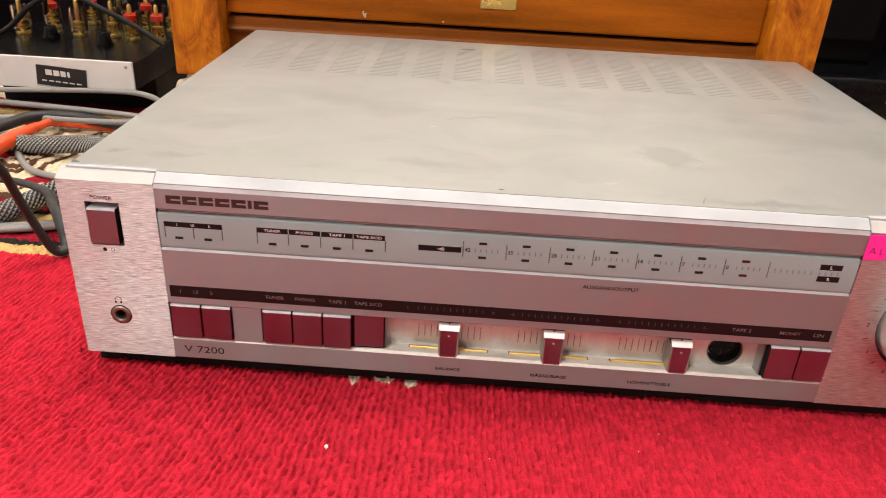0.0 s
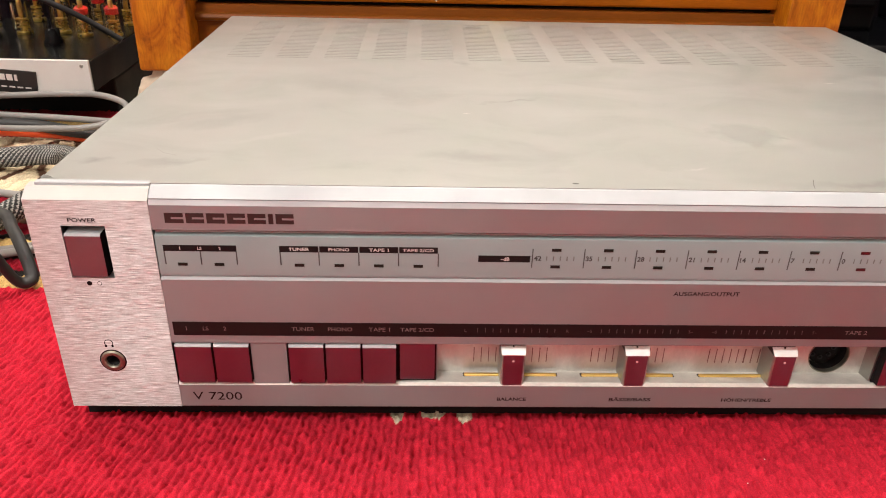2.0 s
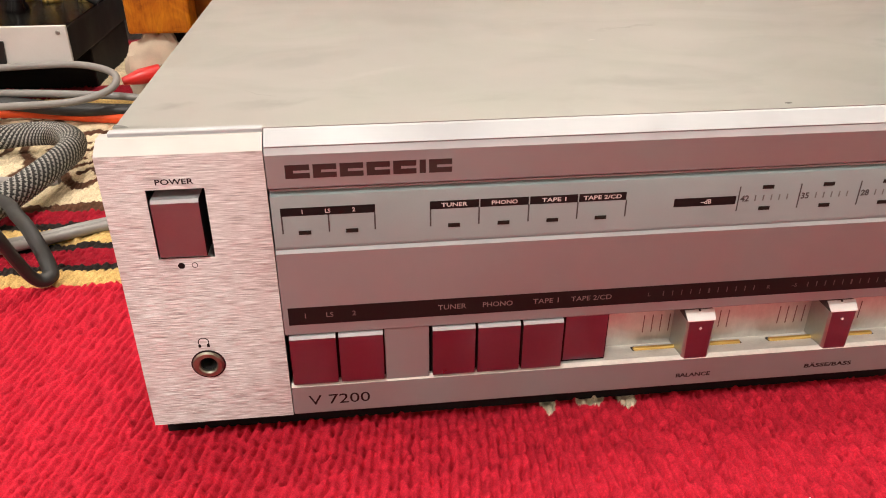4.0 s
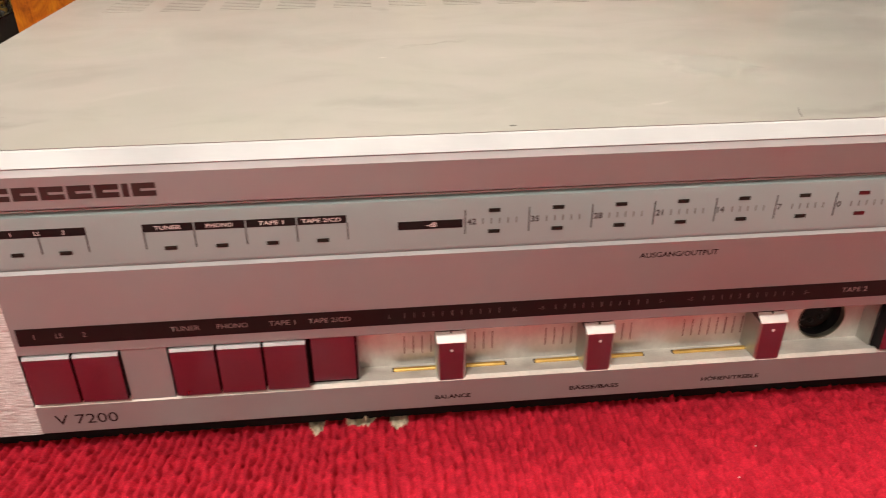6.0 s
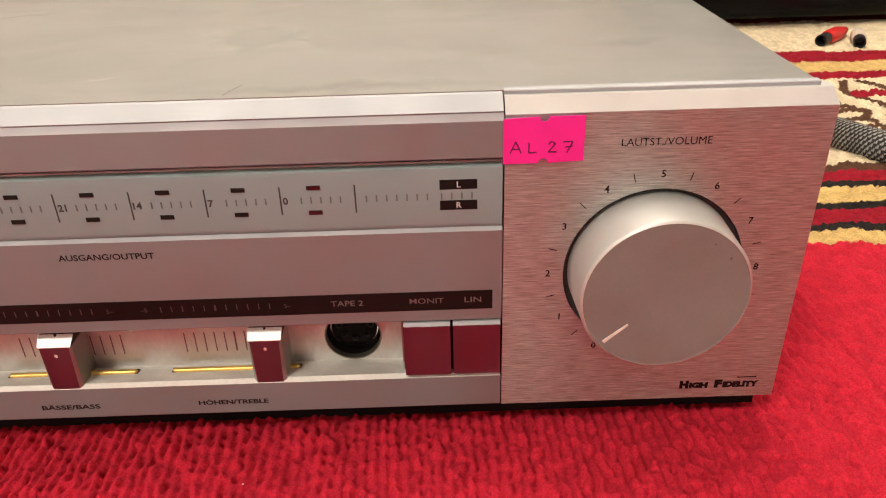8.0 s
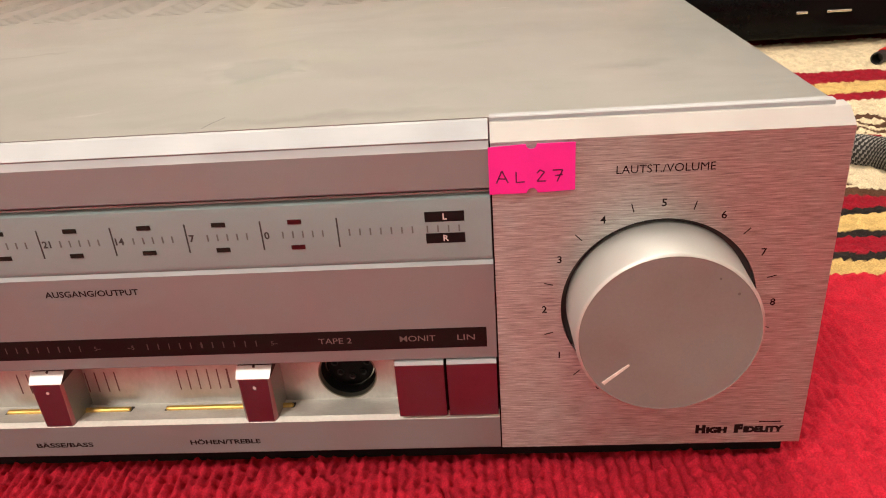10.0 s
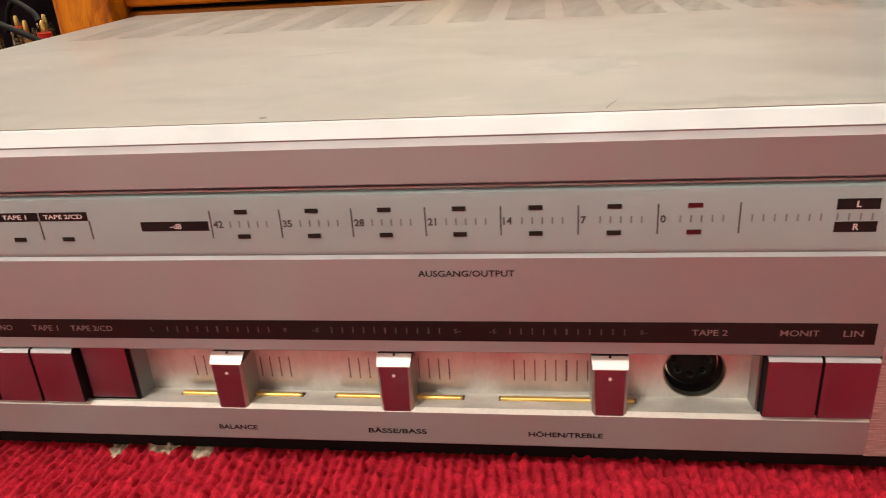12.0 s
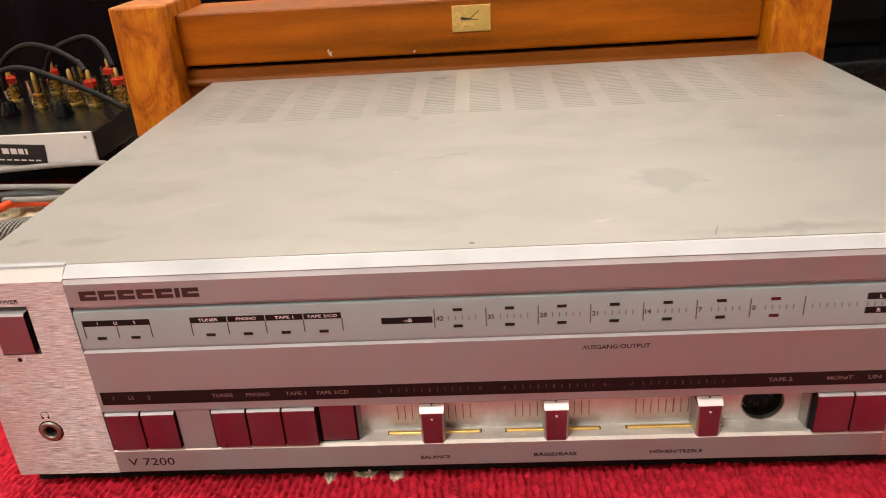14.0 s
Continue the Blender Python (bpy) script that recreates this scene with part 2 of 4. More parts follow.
LED_DARK = surf("smoked_led_lens", (0.016, 0.015, 0.012), 0.5, 0, 0.1, 60, 1200, relief=0.0, spec=0.15)
LED_RED = paint_plain("dark_red_led_lens", (0.032, 0.006, 0.007), 0.25, coat=0.3)
BLACK = surf("black_plastic", (0.012, 0.012, 0.012), 0.42, 0, 0.2, 60, 900)
DARK_CAVITY = surf("dark_inner_metal_and_shade", (0.03, 0.028, 0.027), 0.6)
GROOVE = surf("pressed_groove_metal", (0.13, 0.128, 0.118), 0.6)
# darker copy of the cover's lacquer: slot shade as colour, also a scratch
DARKER_LACQUER = surf("darker_lacquered_metal", (0.322, 0.322, 0.308), 0.40, 0.8)
GLOSS_BLACK = surf("gloss_black_lacquer", (0.003, 0.003, 0.0035), 0.16, 0, 0.3, 12, 400, relief=0.0, spec=0.10)
SMOKED_BLACK = surf("satin_black_lacquer", (0.0035, 0.0035, 0.0035), 0.22, 0, 0.3, 12, 400, relief=0.0, spec=0.14)
SPEAKER_BLACK = surf("worn_black_vinyl", (0.0022, 0.0020, 0.0022), 0.5, 0, 0.3, 20, 700, spec=0.08)
MATT_BLACK = surf("matt_black_paint_and_shade", (0.006, 0.0055, 0.006), 0.7, 0, 0.3, 20, 700, spec=0.2)
BRASS = surf("polished_brass", (0.70, 0.48, 0.155), 0.48, 1.0, 0.1, 200, 2000)
TERMINAL_GOLD = surf("terminal_gold_plate", (0.62, 0.47, 0.15), 0.28, 1.0, 0.1, 120, 1500, relief=0.00002)
GOLD = surf("gold_plated_metal", (0.80, 0.55, 0.18), 0.24, 1.0, 0.08, 120, 1500, relief=0.00002)
# same aluminium twice: lit rim pale, front face darkened as its shaded side
KNOB_LIT = surf("turned_aluminium_lit", (0.58, 0.58, 0.555), 0.5, 0.6, 0.04, 40, 1400, relief=0.00001)
KNOB_SHADED = surf("turned_aluminium_shaded", (0.245, 0.255, 0.240), 0.55, 0.25, 0.10, 60, 1400, relief=0.00001)
JACK = surf("worn_nickel", (0.26, 0.25, 0.20), 0.48, 1.0, 0.1, 200, 1600)
CHROME = surf("nickel_plate", (0.72, 0.70, 0.66), 0.2, 1.0, 0.1, 200, 1600)
PINK = surf("fluorescent_pink_paper", (0.95, 0.02, 0.34), 0.6, 0, 0.05, 120, 1500, relief=0.00003)
INK = paint_plain("black_pen_ink", (0.13, 0.01, 0.06), 0.5)
WOOD = wood_material()
WOOD_PLAIN = surf("plain_cherry_veneer", (0.305, 0.078, 0.0012), 0.45, 0, 0.45, 18, 500, (0.3, 1, 3), coat=0.02, spec=0.18)
MAHOGANY = surf("red_brown_stained_wood", (0.19, 0.052, 0.004), 0.45, 0, 0.3, 18, 500, (0.3, 1, 3), coat=0.02, spec=0.15)
RUG = rug_material()
WHITE_PANEL = surf("white_painted_steel", (0.60, 0.59, 0.575), 0.45, 0, 0.05, 30, 900)
WHITE_CABLE = surf("grey_white_cable_sheath", (0.235, 0.225, 0.215), 0.45, 0, 0.1, 60, 900)
GREY_CABLE = surf("dark_grey_cable_sheath", (0.014, 0.014, 0.014), 0.5, 0, 0.2, 60, 900)
THIN_LEAD = surf("matt_black_lead_sheath", (0.006, 0.006, 0.006), 0.6, 0, 0.2, 60, 900, spec=0.2)
BRAID_PALE = surf("pale_braided_yarn", (0.36, 0.35, 0.32), 0.6, 0, 0.2, 200, 2000)
BRAID_DARK = surf("black_braided_yarn", (0.018, 0.018, 0.017), 0.6, 0, 0.2, 200, 2000)
ORANGE = surf("orange_red_rubber", (0.72, 0.075, 0.012), 0.45, 0, 0.1, 90, 900)
RED = surf("red_plastic", (0.62, 0.015, 0.014), 0.35, 0, 0.1, 90, 900, coat=0.2)
PAPER = surf("crumpled_cream_cloth", (0.55, 0.46, 0.36), 0.85, 0, 0.15, 60, 1500, relief=0.0002)
LINT = surf("white_lint", (0.8, 0.76, 0.7), 0.9, 0, 0.1, 300, 2400)
ACRYLIC = clear_plastic()
GRILLE = surf("charcoal_grille_cloth", (0.0045, 0.0036, 0.0042), 0.85, 0, 0.4, 10, 900, spec=0.05)
CURTAIN = surf("black_plum_curtain_cloth", (0.0045, 0.0026, 0.0036), 0.9, 0, 0.4, 10, 900, (3, 1, 0.3), spec=0.02)
PLASTER = surf("cream_plaster", (0.70, 0.675, 0.63), 0.9, 0, 0.06, 3, 200)
CEILING = surf("white_ceiling_paint", (0.82, 0.80, 0.76), 0.9, 0, 0.04, 3, 200)
BOARDS = surf("dark_floor_boards", (0.10, 0.055, 0.03), 0.45, 0, 0.3, 6, 200, (0.2, 1, 1))


# ---- builders ----
def thing(name, at, label, category, group="", kind=""):
    ob = new(name)
    ob.location = at
    ob.empty_display_size = 0.01
    return tagged(ob, label, category, group, kind)


def part(name, bm, material, parent=None, label="", smooth=False):
    me = bpy.data.meshes.new(name)
    bmesh.ops.recalc_face_normals(bm, faces=bm.faces)
    bm.to_mesh(me)
    bm.free()
    for m in material if isinstance(material, tuple) else (material,):
        me.materials.append(m)
    if smooth:
        for f in me.polygons:
            f.use_smooth = True
        me.set_sharp_from_angle(angle=radians(38))
    ob = new(name, me)
    if parent is not None:
        ob.parent = parent
        if parent.type == "EMPTY":
            ob.matrix_parent_inverse = Matrix.Translation(parent.location).inverted()
    return tagged(ob, label)


def box(bm, x0, x1, y0, y1, z0, z1, r=0.0, seg=2):
    made = bmesh.ops.create_cube(bm, size=1, matrix=Matrix.LocRotScale(((x0 + x1) / 2, (y0 + y1) / 2, (z0 + z1) / 2), None, (x1 - x0, y1 - y0, z1 - z0)))
    if r:
        edges = list({e for v in made["verts"] for e in v.link_edges})
        bmesh.ops.bevel(bm, geom=edges, offset=r, segments=seg, affect="EDGES", profile=0.5)
    return bm


def boxed(*bounds, r=0.0, seg=2):
    return box(bmesh.new(), *bounds, r=r, seg=seg)


def extruded(profile, x0, x1, bm=None):
    """A profile of (y, z) corners drawn out along x."""
    bm = bm or bmesh.new()
    a, b = [[bm.verts.new((x, y, z)) for y, z in profile] for x in (x0, x1)]
    n = len(profile)
    for i in range(n):
        bm.faces.new((a[i], a[(i + 1) % n], b[(i + 1) % n], b[i]))
    bm.faces.new(a[::-1])
    bm.faces.new(b)
    return bm


def slab(outline, y0, y1, bm=None):
    """An outline of (x, z) corners with thickness along y."""
    bm = bm or bmesh.new()
    a, b = [[bm.verts.new((x, y, z)) for x, z in outline] for y in (y0, y1)]
    n = len(outline)
    for i in range(n):
        bm.faces.new((a[i], a[(i + 1) % n], b[(i + 1) % n], b[i]))
    bm.faces.new(a)
    bm.faces.new(b[::-1])
    return bm


def lathe(profile, m=Matrix(), n=32, bm=None, closed=False):
    """Corners (radius, height) turned round z, then moved by m."""
    bm = bm or bmesh.new()
    rings = []
    for r, h in profile:
        if r < 1e-7:
            rings.append([bm.verts.new(m @ Vector((0, 0, h)))])
        else:
            rings.append([bm.verts.new(m @ Vector((r * math.cos(2 * math.pi * i / n), r * math.sin(2 * math.pi * i / n), h))) for i in range(n)])
    for a, b in zip(rings, rings[1:] + rings[:1] if closed else rings[1:]):
        for i in range(n):
            j = (i + 1) % n
            if len(a) == 1:
                bm.faces.new((a[0], b[j], b[i]))
            elif len(b) == 1:
                bm.faces.new((a[i], a[j], b[0]))
            else:
                bm.faces.new((a[i], a[j], b[j], b[i]))
    return bm


FACING = Matrix.Rotation(radians(90), 4, "X")  # turns z towards -y


def plate_with_hole(bm, x0, x1, z0, z1, cx, cz, r, y0, y1, n=48):
    """A rectangular plate, thick from y0 to y1, with a round hole."""
    angles = sorted({2 * math.pi * i / n for i in range(n)} | {math.atan2(z - cz, x - cx) % (2 * math.pi) for x in (x0, x1) for z in (z0, z1)})
    loops = []
    for a in angles:
        c, s = math.cos(a), math.sin(a)
        k = min([(x1 - cx) / c if c > 1e-9 else 9, (x0 - cx) / c if c < -1e-9 else 9, (z1 - cz) / s if s > 1e-9 else 9, (z0 - cz) / s if s < -1e-9 else 9])
        inner, outer = (cx + r * c, cz + r * s), (cx + k * c, cz + k * s)
        loops.append([bm.verts.new((p[0], y, p[1])) for y in (y0, y1) for p in (inner, outer)])
    for a, b in zip(loops, loops[1:] + loops[:1]):
        bm.faces.new((a[0], a[1], b[1], b[0]))
        bm.faces.new((a[2], b[2], b[3], a[3]))
        bm.faces.new((a[0], b[0], b[2], a[2]))
        bm.faces.new((a[1], a[3], b[3], b[1]))
    return bm


def smooth_path(points, per=8):
    """A Catmull-Rom line through the points."""
    pts = [Vector(p) for p in points]
    pts = [2 * pts[0] - pts[1], *pts, 2 * pts[-1] - pts[-2]]
    line = []
    for a, b, c, d in zip(pts, pts[1:], pts[2:], pts[3:]):
        for i in range(per):
            t = i / per
            line.append(0.5 * (2 * b + (c - a) * t + (2 * a - 5 * b + 4 * c - d) * t * t + (3 * b - a - 3 * c + d) * t ** 3))
    return [*line, pts[-2]]


def tube(points, radius, n=12, per=8, flat=1.0, bm=None, weave=False):
    """A cable along the points; flat presses it, weave gives plaited strands in two colours."""
    bm = bm or bmesh.new()
    line = smooth_path(points, per)
    rings, side = [], None
    for i, c in enumerate(line):
        along = (line[min(i + 1, len(line) - 1)] - line[max(i - 1, 0)]).normalized()
        side = (Vector((0, 0, 1)).cross(along) if side is None else side - along * side.dot(along))
        side = side.normalized() if side.length > 1e-6 else Vector((1, 0, 0))
        up = along.cross(side)
        ring = []
        for j in range(n):
            a = 2 * math.pi * j / n
            r = radius * (1 + (0.06 * math.sin(math.pi * i) if weave else 0))
            if weave:
                r = radius * (1.0 + 0.07 * ((i + j) % 2))
            ring.append(bm.verts.new(c + side * (r * math.cos(a)) + up * (r * flat * math.sin(a))))
        rings.append(ring)
    for i, (a, b) in enumerate(zip(rings, rings[1:])):
        for j in range(n):
            f = bm.faces.new((a[j], a[(j + 1) % n], b[(j + 1) % n], b[j]))
            if weave:
                f.material_index = int((i + j) % 4 in (0, 1) and (i - j) % 4 in (0, 1, 2) or (i - j) % 4 == 1 and (i + j) % 4 == 2)
    bm.faces.new(rings[0][::-1])
    bm.faces.new(rings[-1])
    return bm


def lettering(text, x, z, height, material, parent, y, width=0.0, align="CENTER", name="lettering", label="", bold=0.018):
    """Printed words in the built-in font, standing upright and facing -y, a hair proud of y."""
    curve = bpy.data.curves.new("words", "FONT")
    curve.body, curve.extrude, curve.resolution_u, curve.offset = text, 0.0, 3, bold
    carrier = new("words", curve)
    bpy.context.view_layer.update()
    me = bpy.data.meshes.new_from_object(carrier.evaluated_get(bpy.context.evaluated_depsgraph_get()))
    bpy.data.objects.remove(carrier)
    bpy.data.curves.remove(curve)
    co = np.array([v.co[:2] for v in me.vertices])
    low, size = co.min(0), np.ptp(co, axis=0)
    k = height / size[1]
    kx = width / size[0] if width else k
    shift = {"CENTER": -0.5, "LEFT": 0.0, "RIGHT": -1.0}[align] * size[0] * kx
    for v in me.vertices:
        v.co = (x + (v.co.x - low[0]) * kx + shift, y - 0.00006, z + (v.co.y - low[1] - size[1] / 2) * k)
    me.name = name
    me.materials.append(material)
    ob = new(name, me)
    ob.parent = parent
    if parent.type == "EMPTY":
        ob.matrix_parent_inverse = Matrix.Translation(parent.location).inverted()
    return tagged(ob, label)


def bars(rects, material, parent, y, name="printed_mark", label="", proud=0.00006):
    """Printed bars (x0, x1, z0, z1) on a face at y."""
    bm = bmesh.new()
    for x0, x1, z0, z1 in rects:
        box(bm, x0, x1, y - proud, y, z0, z1)
    return part(name, bm, material, parent, label)


# ---- the room ----
def room_shell():
    x0, x1, y0, y1, top = ROOM["x0"], ROOM["x1"], ROOM["y0"], ROOM["y1"], ROOM["top"]
    t = 0.12
    tagged(part("floor", boxed(x0 - t, x1 + t, y0 - t, y1 + t, -0.12, -0.008), BOARDS), "dark wooden floor boards under the rug", "floor", kind="structure")
    tagged(part("ceiling", boxed(x0 - t, x1 + t, y0 - t, y1 + t, top, top + t), CEILING), "plain white painted ceiling", "ceiling", kind="structure")
    for name, b in (("wall_west", (x0 - t, x0, y0, y1)), ("wall_east", (x1, x1 + t, y0, y1)), ("wall_south", (x0 - t, x1 + t, y0 - t, y0)), ("wall_north", (x0 - t, x1 + t, y1, y1 + t))):
        tagged(part(name, boxed(*b, -0.008, top), PLASTER), "plain cream plastered wall", "wall", kind="structure")


def dark_cloth():
    """Black plum curtain cloth in folds, cut low and laid back so the cover mirrors the wall."""
    bm = bmesh.new()
    xs = np.arange(-1.3, 1.5, 0.0125)
    fold = 0.022 * np.sin(xs * 37 + 1.6 * np.sin(xs * 7)) + 0.010 * np.sin(xs * 83 + 2)
    rows = []
    for y, z, k in ((0.70, -0.006, 1.0), (0.71, 0.02, 1.0), (0.725, 0.12, 0.9), (0.735, 0.20, 0.6), (0.755, 0.235, 0.25), (0.80, 0.245, 0.1), (1.1, 0.24, 0.1), (1.13, 0.22, 0.1), (1.14, -0.006, 0.1)):
        rows.append([bm.verts.new((x, y + f * k, z + 0.3 * f * (0.3 if k < 0.5 else 0))) for x, f in zip(xs, fold)])
    for a, b in zip(rows, rows[1:]):
        for i in range(len(xs) - 1):
            bm.faces.new((a[i], a[i + 1], b[i + 1], b[i]))
    tagged(part("low_curtain", bm, CURTAIN, smooth=True), "black plum curtain cloth in folds, cut low at the back", "cloth")


# ---- the rug ----
STRIPES = [  # from y onwards: wool colour
    (-9, "red"), (0.1145, "yellow"), (0.1272, "black"), (0.1335, "wine"), (0.1495, "black"), (0.1562, "yellow"), (0.1745, "black"), (0.1812, "wine"),
    (0.1955, "brown"), (0.2050, "cream"), (0.3615, "wine"), (0.379, "yellow"), (0.4060, "wine"), (0.439, "cream"), (0.545, "wine"), (0.60, "black"),
]
WOOLS = {"red": (0.545, 0.0170, 0.038), "wine": (0.29, 0.008, 0.020), "yellow": (0.64, 0.42, 0.16), "cream": (0.72, 0.58, 0.39), "ivory": (0.70, 0.60, 0.44), "black": (0.022, 0.017, 0.015), "brown": (0.10, 0.045, 0.025)}


def chance(i, j, k):
    """A random number between 0 and 1 for each pair of whole numbers."""
    return np.mod(np.sin(i * 127.1 + j * 311.7 + k * 74.7) * 43758.5453, 1.0)


def knot_field(x, y, px, py, jitter):
    """For each place: how far the nearest knots of a jittered grid lie, the nearest one's centre and a random number of its own."""
    gx, gy = np.floor(x / px).astype(int), np.floor(y / py).astype(int)
    best, second = np.full(x.shape, 9.0), np.full(x.shape, 9.0)
    cx, cy, who = np.zeros_like(x), np.zeros_like(y), np.zeros_like(x)

    for di in (-1, 0, 1):
        for dj in (-1, 0, 1):
            i, j = gx + di, gy + dj
            kx = (i + 0.5 + jitter * (chance(i, j, 1) - 0.5)) * px
            ky = (j + 0.5 + (jitter + 0.3) * (chance(i, j, 2) - 0.5)) * py
            d = np.hypot((x - kx) / px, (y - ky) / py)
            near = d < best
            second = np.where(near, best, np.minimum(second, d))
            best = np.where(near, d, best)
            cx, cy, who = np.where(near, kx, cx), np.where(near, ky, cy), np.where(near, chance(i, j, 3), who)
    return best, second, cx, cy, who


def waves(x, y, scale, seed):
    """Soft random hills between -1 and 1."""
    rng = np.random.RandomState(seed)
    out = np.zeros_like(x)
    for _ in range(9):
        a, f, ph = rng.uniform(0, math.pi), scale * rng.uniform(0.5, 1.6), rng.uniform(0, 6.28)
        out += np.sin((x * math.cos(a) + y * math.sin(a)) * f * 6.283 + ph)
    return out / 4.5


def wool_of(x, y, who):
    """The dye of the knot at (x, y): red field, striped borders, brown drawing on the cream band."""
    col = np.zeros((*x.shape, 3))
    yy = y + 0.0016 * waves(x, y, 28, 4)
    for start, wool in STRIPES:
        col[yy > start] = WOOLS[wool]
    band = (yy > 0.209) & (yy < 0.357)
    u = np.abs(((x + 0.03) / 0.115) % 1.0 - 0.5) * 0.115
    v = yy - 0.281
    leaf = np.abs(np.hypot(u * 1.25, v * 0.85) - 0.038 - 0.005 * np.sin(np.arctan2(v, u + 1e-6) * 7)) < 0.0042
    vein = (np.abs(np.sin((u * 0.7 + v + 0.006 * np.sin(u * 160)) * 210)) > 0.74) & (np.hypot(u, v) < 0.034) & (np.hypot(u, v) > 0.010)
    stem = np.abs(u - 0.047 - 0.006 * np.sin(v * 95)) < 0.0034
    col[band & (leaf | vein | stem)] = WOOLS["brown"]
    heart = band & ((np.hypot(u, v) < 0.007) | (np.hypot(u - 0.05, np.abs(v) - 0.045) < 0.0085))
    col[heart] = WOOLS["wine"]
    # the tips of a cream motif that reach out from beneath the amplifier
    for mx, my, rx, ry in ((-0.0905, 0.0105, 0.0032, 0.0062), (-0.0748, 0.0105, 0.0062, 0.0046), (-0.0608, 0.0102, 0.0040, 0.0066)):
        col[np.hypot((x - mx) / (0.85 * rx), (y - my + 0.001) / (0.85 * ry)) < 1] = WOOLS["ivory"]
    tone = 0.84 + 0.32 * who
    return col * tone[..., None]


def rug():
    def steps(*stretches):
        return np.concatenate([np.arange(a, b - 1e-9, s) for a, b, s in stretches] + [[stretches[-1][1]]])

    xs = steps((-1.35, -0.56, 0.012), (-0.56, -0.33, 0.0015), (-0.33, 0.27, 0.00056), (0.27, 0.50, 0.0013), (0.50, 1.35, 0.012))
    ys = steps((-1.0, -0.16, 0.012), (-0.16, -0.095, 0.0025), (-0.095, 0.022, 0.00065), (0.022, 0.03, 0.0015), (0.03, 0.11, 0.0018), (0.11, 0.21, 0.0008), (0.21, 0.40, 0.0014), (0.40, 0.56, 0.0024), (0.56, 0.72, 0.01))
    x, y = np.meshgrid(xs, ys)
    # rows of tufts run towards the amplifier and lean over more and more to the west
    slant = np.clip((-0.04 - x) / 0.16, -0.25, 1.0)
    across = x - 0.20 * slant * (y + 0.02) + 0.0018 * waves(x, y, 12, 7) + 0.0005 * waves(x, y, 120, 5)
    along = y + 0.0005 * waves(x, y, 140, 8)
    pitch = 0.0034
    near, second, cx, cy, who = knot_field(across, along, pitch, 0.0040, 0.65)
    firm = np.clip(0.95 - 1.4 * (x + 0.02), 0.50, 1.05) * np.clip(1 + 0.3 * waves(x, y, 9, 3), 0.6, 1.4)
    firm = np.where(y > 0.112, 0.45 * firm, firm)
    dome = np.sqrt(np.clip(1 - (near / 0.85) ** 2, 0, 1))
    z = 0.0030 + 0.0008 * dome * (0.5 + who) + 0.0007 * (who - 0.5) - 0.00045 * firm * np.cos(across * 6.2832 / pitch)
    # short deep creases between the rows, each slightly askew
    for shift, length, gain in ((0.0, 0.0040, 0.9), (0.37, 0.0055, 0.75)):
        row = np.round(across / pitch)
        place = along / length + chance(row, 0, 4 + shift) + shift
        piece = np.floor(place)
        local = place - piece - 0.5
        off = across / pitch - row - 0.30 * (chance(row, piece, 5 + shift) - 0.5) - 0.35 * local
        z -= 0.0036 * gain * firm * chance(row, piece, 6 + shift) ** 1.6 * np.exp(-(local / 0.30) ** 2 - (off / 0.15) ** 2)
    for size, gain, k in ((0.0021, 0.0011, 1.0), (0.0013, 0.0007, -1.0)):
        crumb = knot_field(across + k * 0.4 * along, along - k * 0.3 * across, size, size, 0.95)
        z += gain * (crumb[4] - 0.5) * np.exp(-(crumb[0] / 0.5) ** 2)
    z += 0.0006 * waves(x, y, 11, 1) + 0.0003 * waves(x, y, 190, 2) + 0.0002 * waves(x, y, 430, 9)
    under = (np.abs(x) < 0.21) & (y > 0.012) & (y < 0.31)
    z = np.where(under, np.minimum(z, 0.0022), z)
    dye = wool_of(x, y, who)
    nx, ny = len(xs), len(ys)
    me = bpy.data.meshes.new("rug")
    verts = np.stack([x, y, z], -1).reshape(-1, 3)
    index = np.arange(nx * ny).reshape(ny, nx)
    quads = np.stack([index[:-1, :-1], index[:-1, 1:], index[1:, 1:], index[1:, :-1]], -1).reshape(-1, 4)
    me.vertices.add(len(verts))
    me.vertices.foreach_set("co", verts.ravel())
    me.loops.add(quads.size)
    me.loops.foreach_set("vertex_index", quads.ravel())
    me.polygons.add(len(quads))
    me.polygons.foreach_set("loop_start", np.arange(len(quads)) * 4)
    me.polygons.foreach_set("use_smooth", np.ones(len(quads), dtype=bool))
    me.update(calc_edges=True)
    layer = me.attributes.new("dye", "FLOAT_COLOR", "POINT")
    layer.data.foreach_set("color", np.concatenate([dye.reshape(-1, 3), np.ones((len(verts), 1))], 1).ravel())
    me.materials.append(RUG)
    tagged(new("rug", me), "red wool pile rug with striped cream, yellow and black border", "rug", kind="structure")
    return lambda px, py: float(np.interp(px, xs, z[np.abs(ys - py).argmin()]))


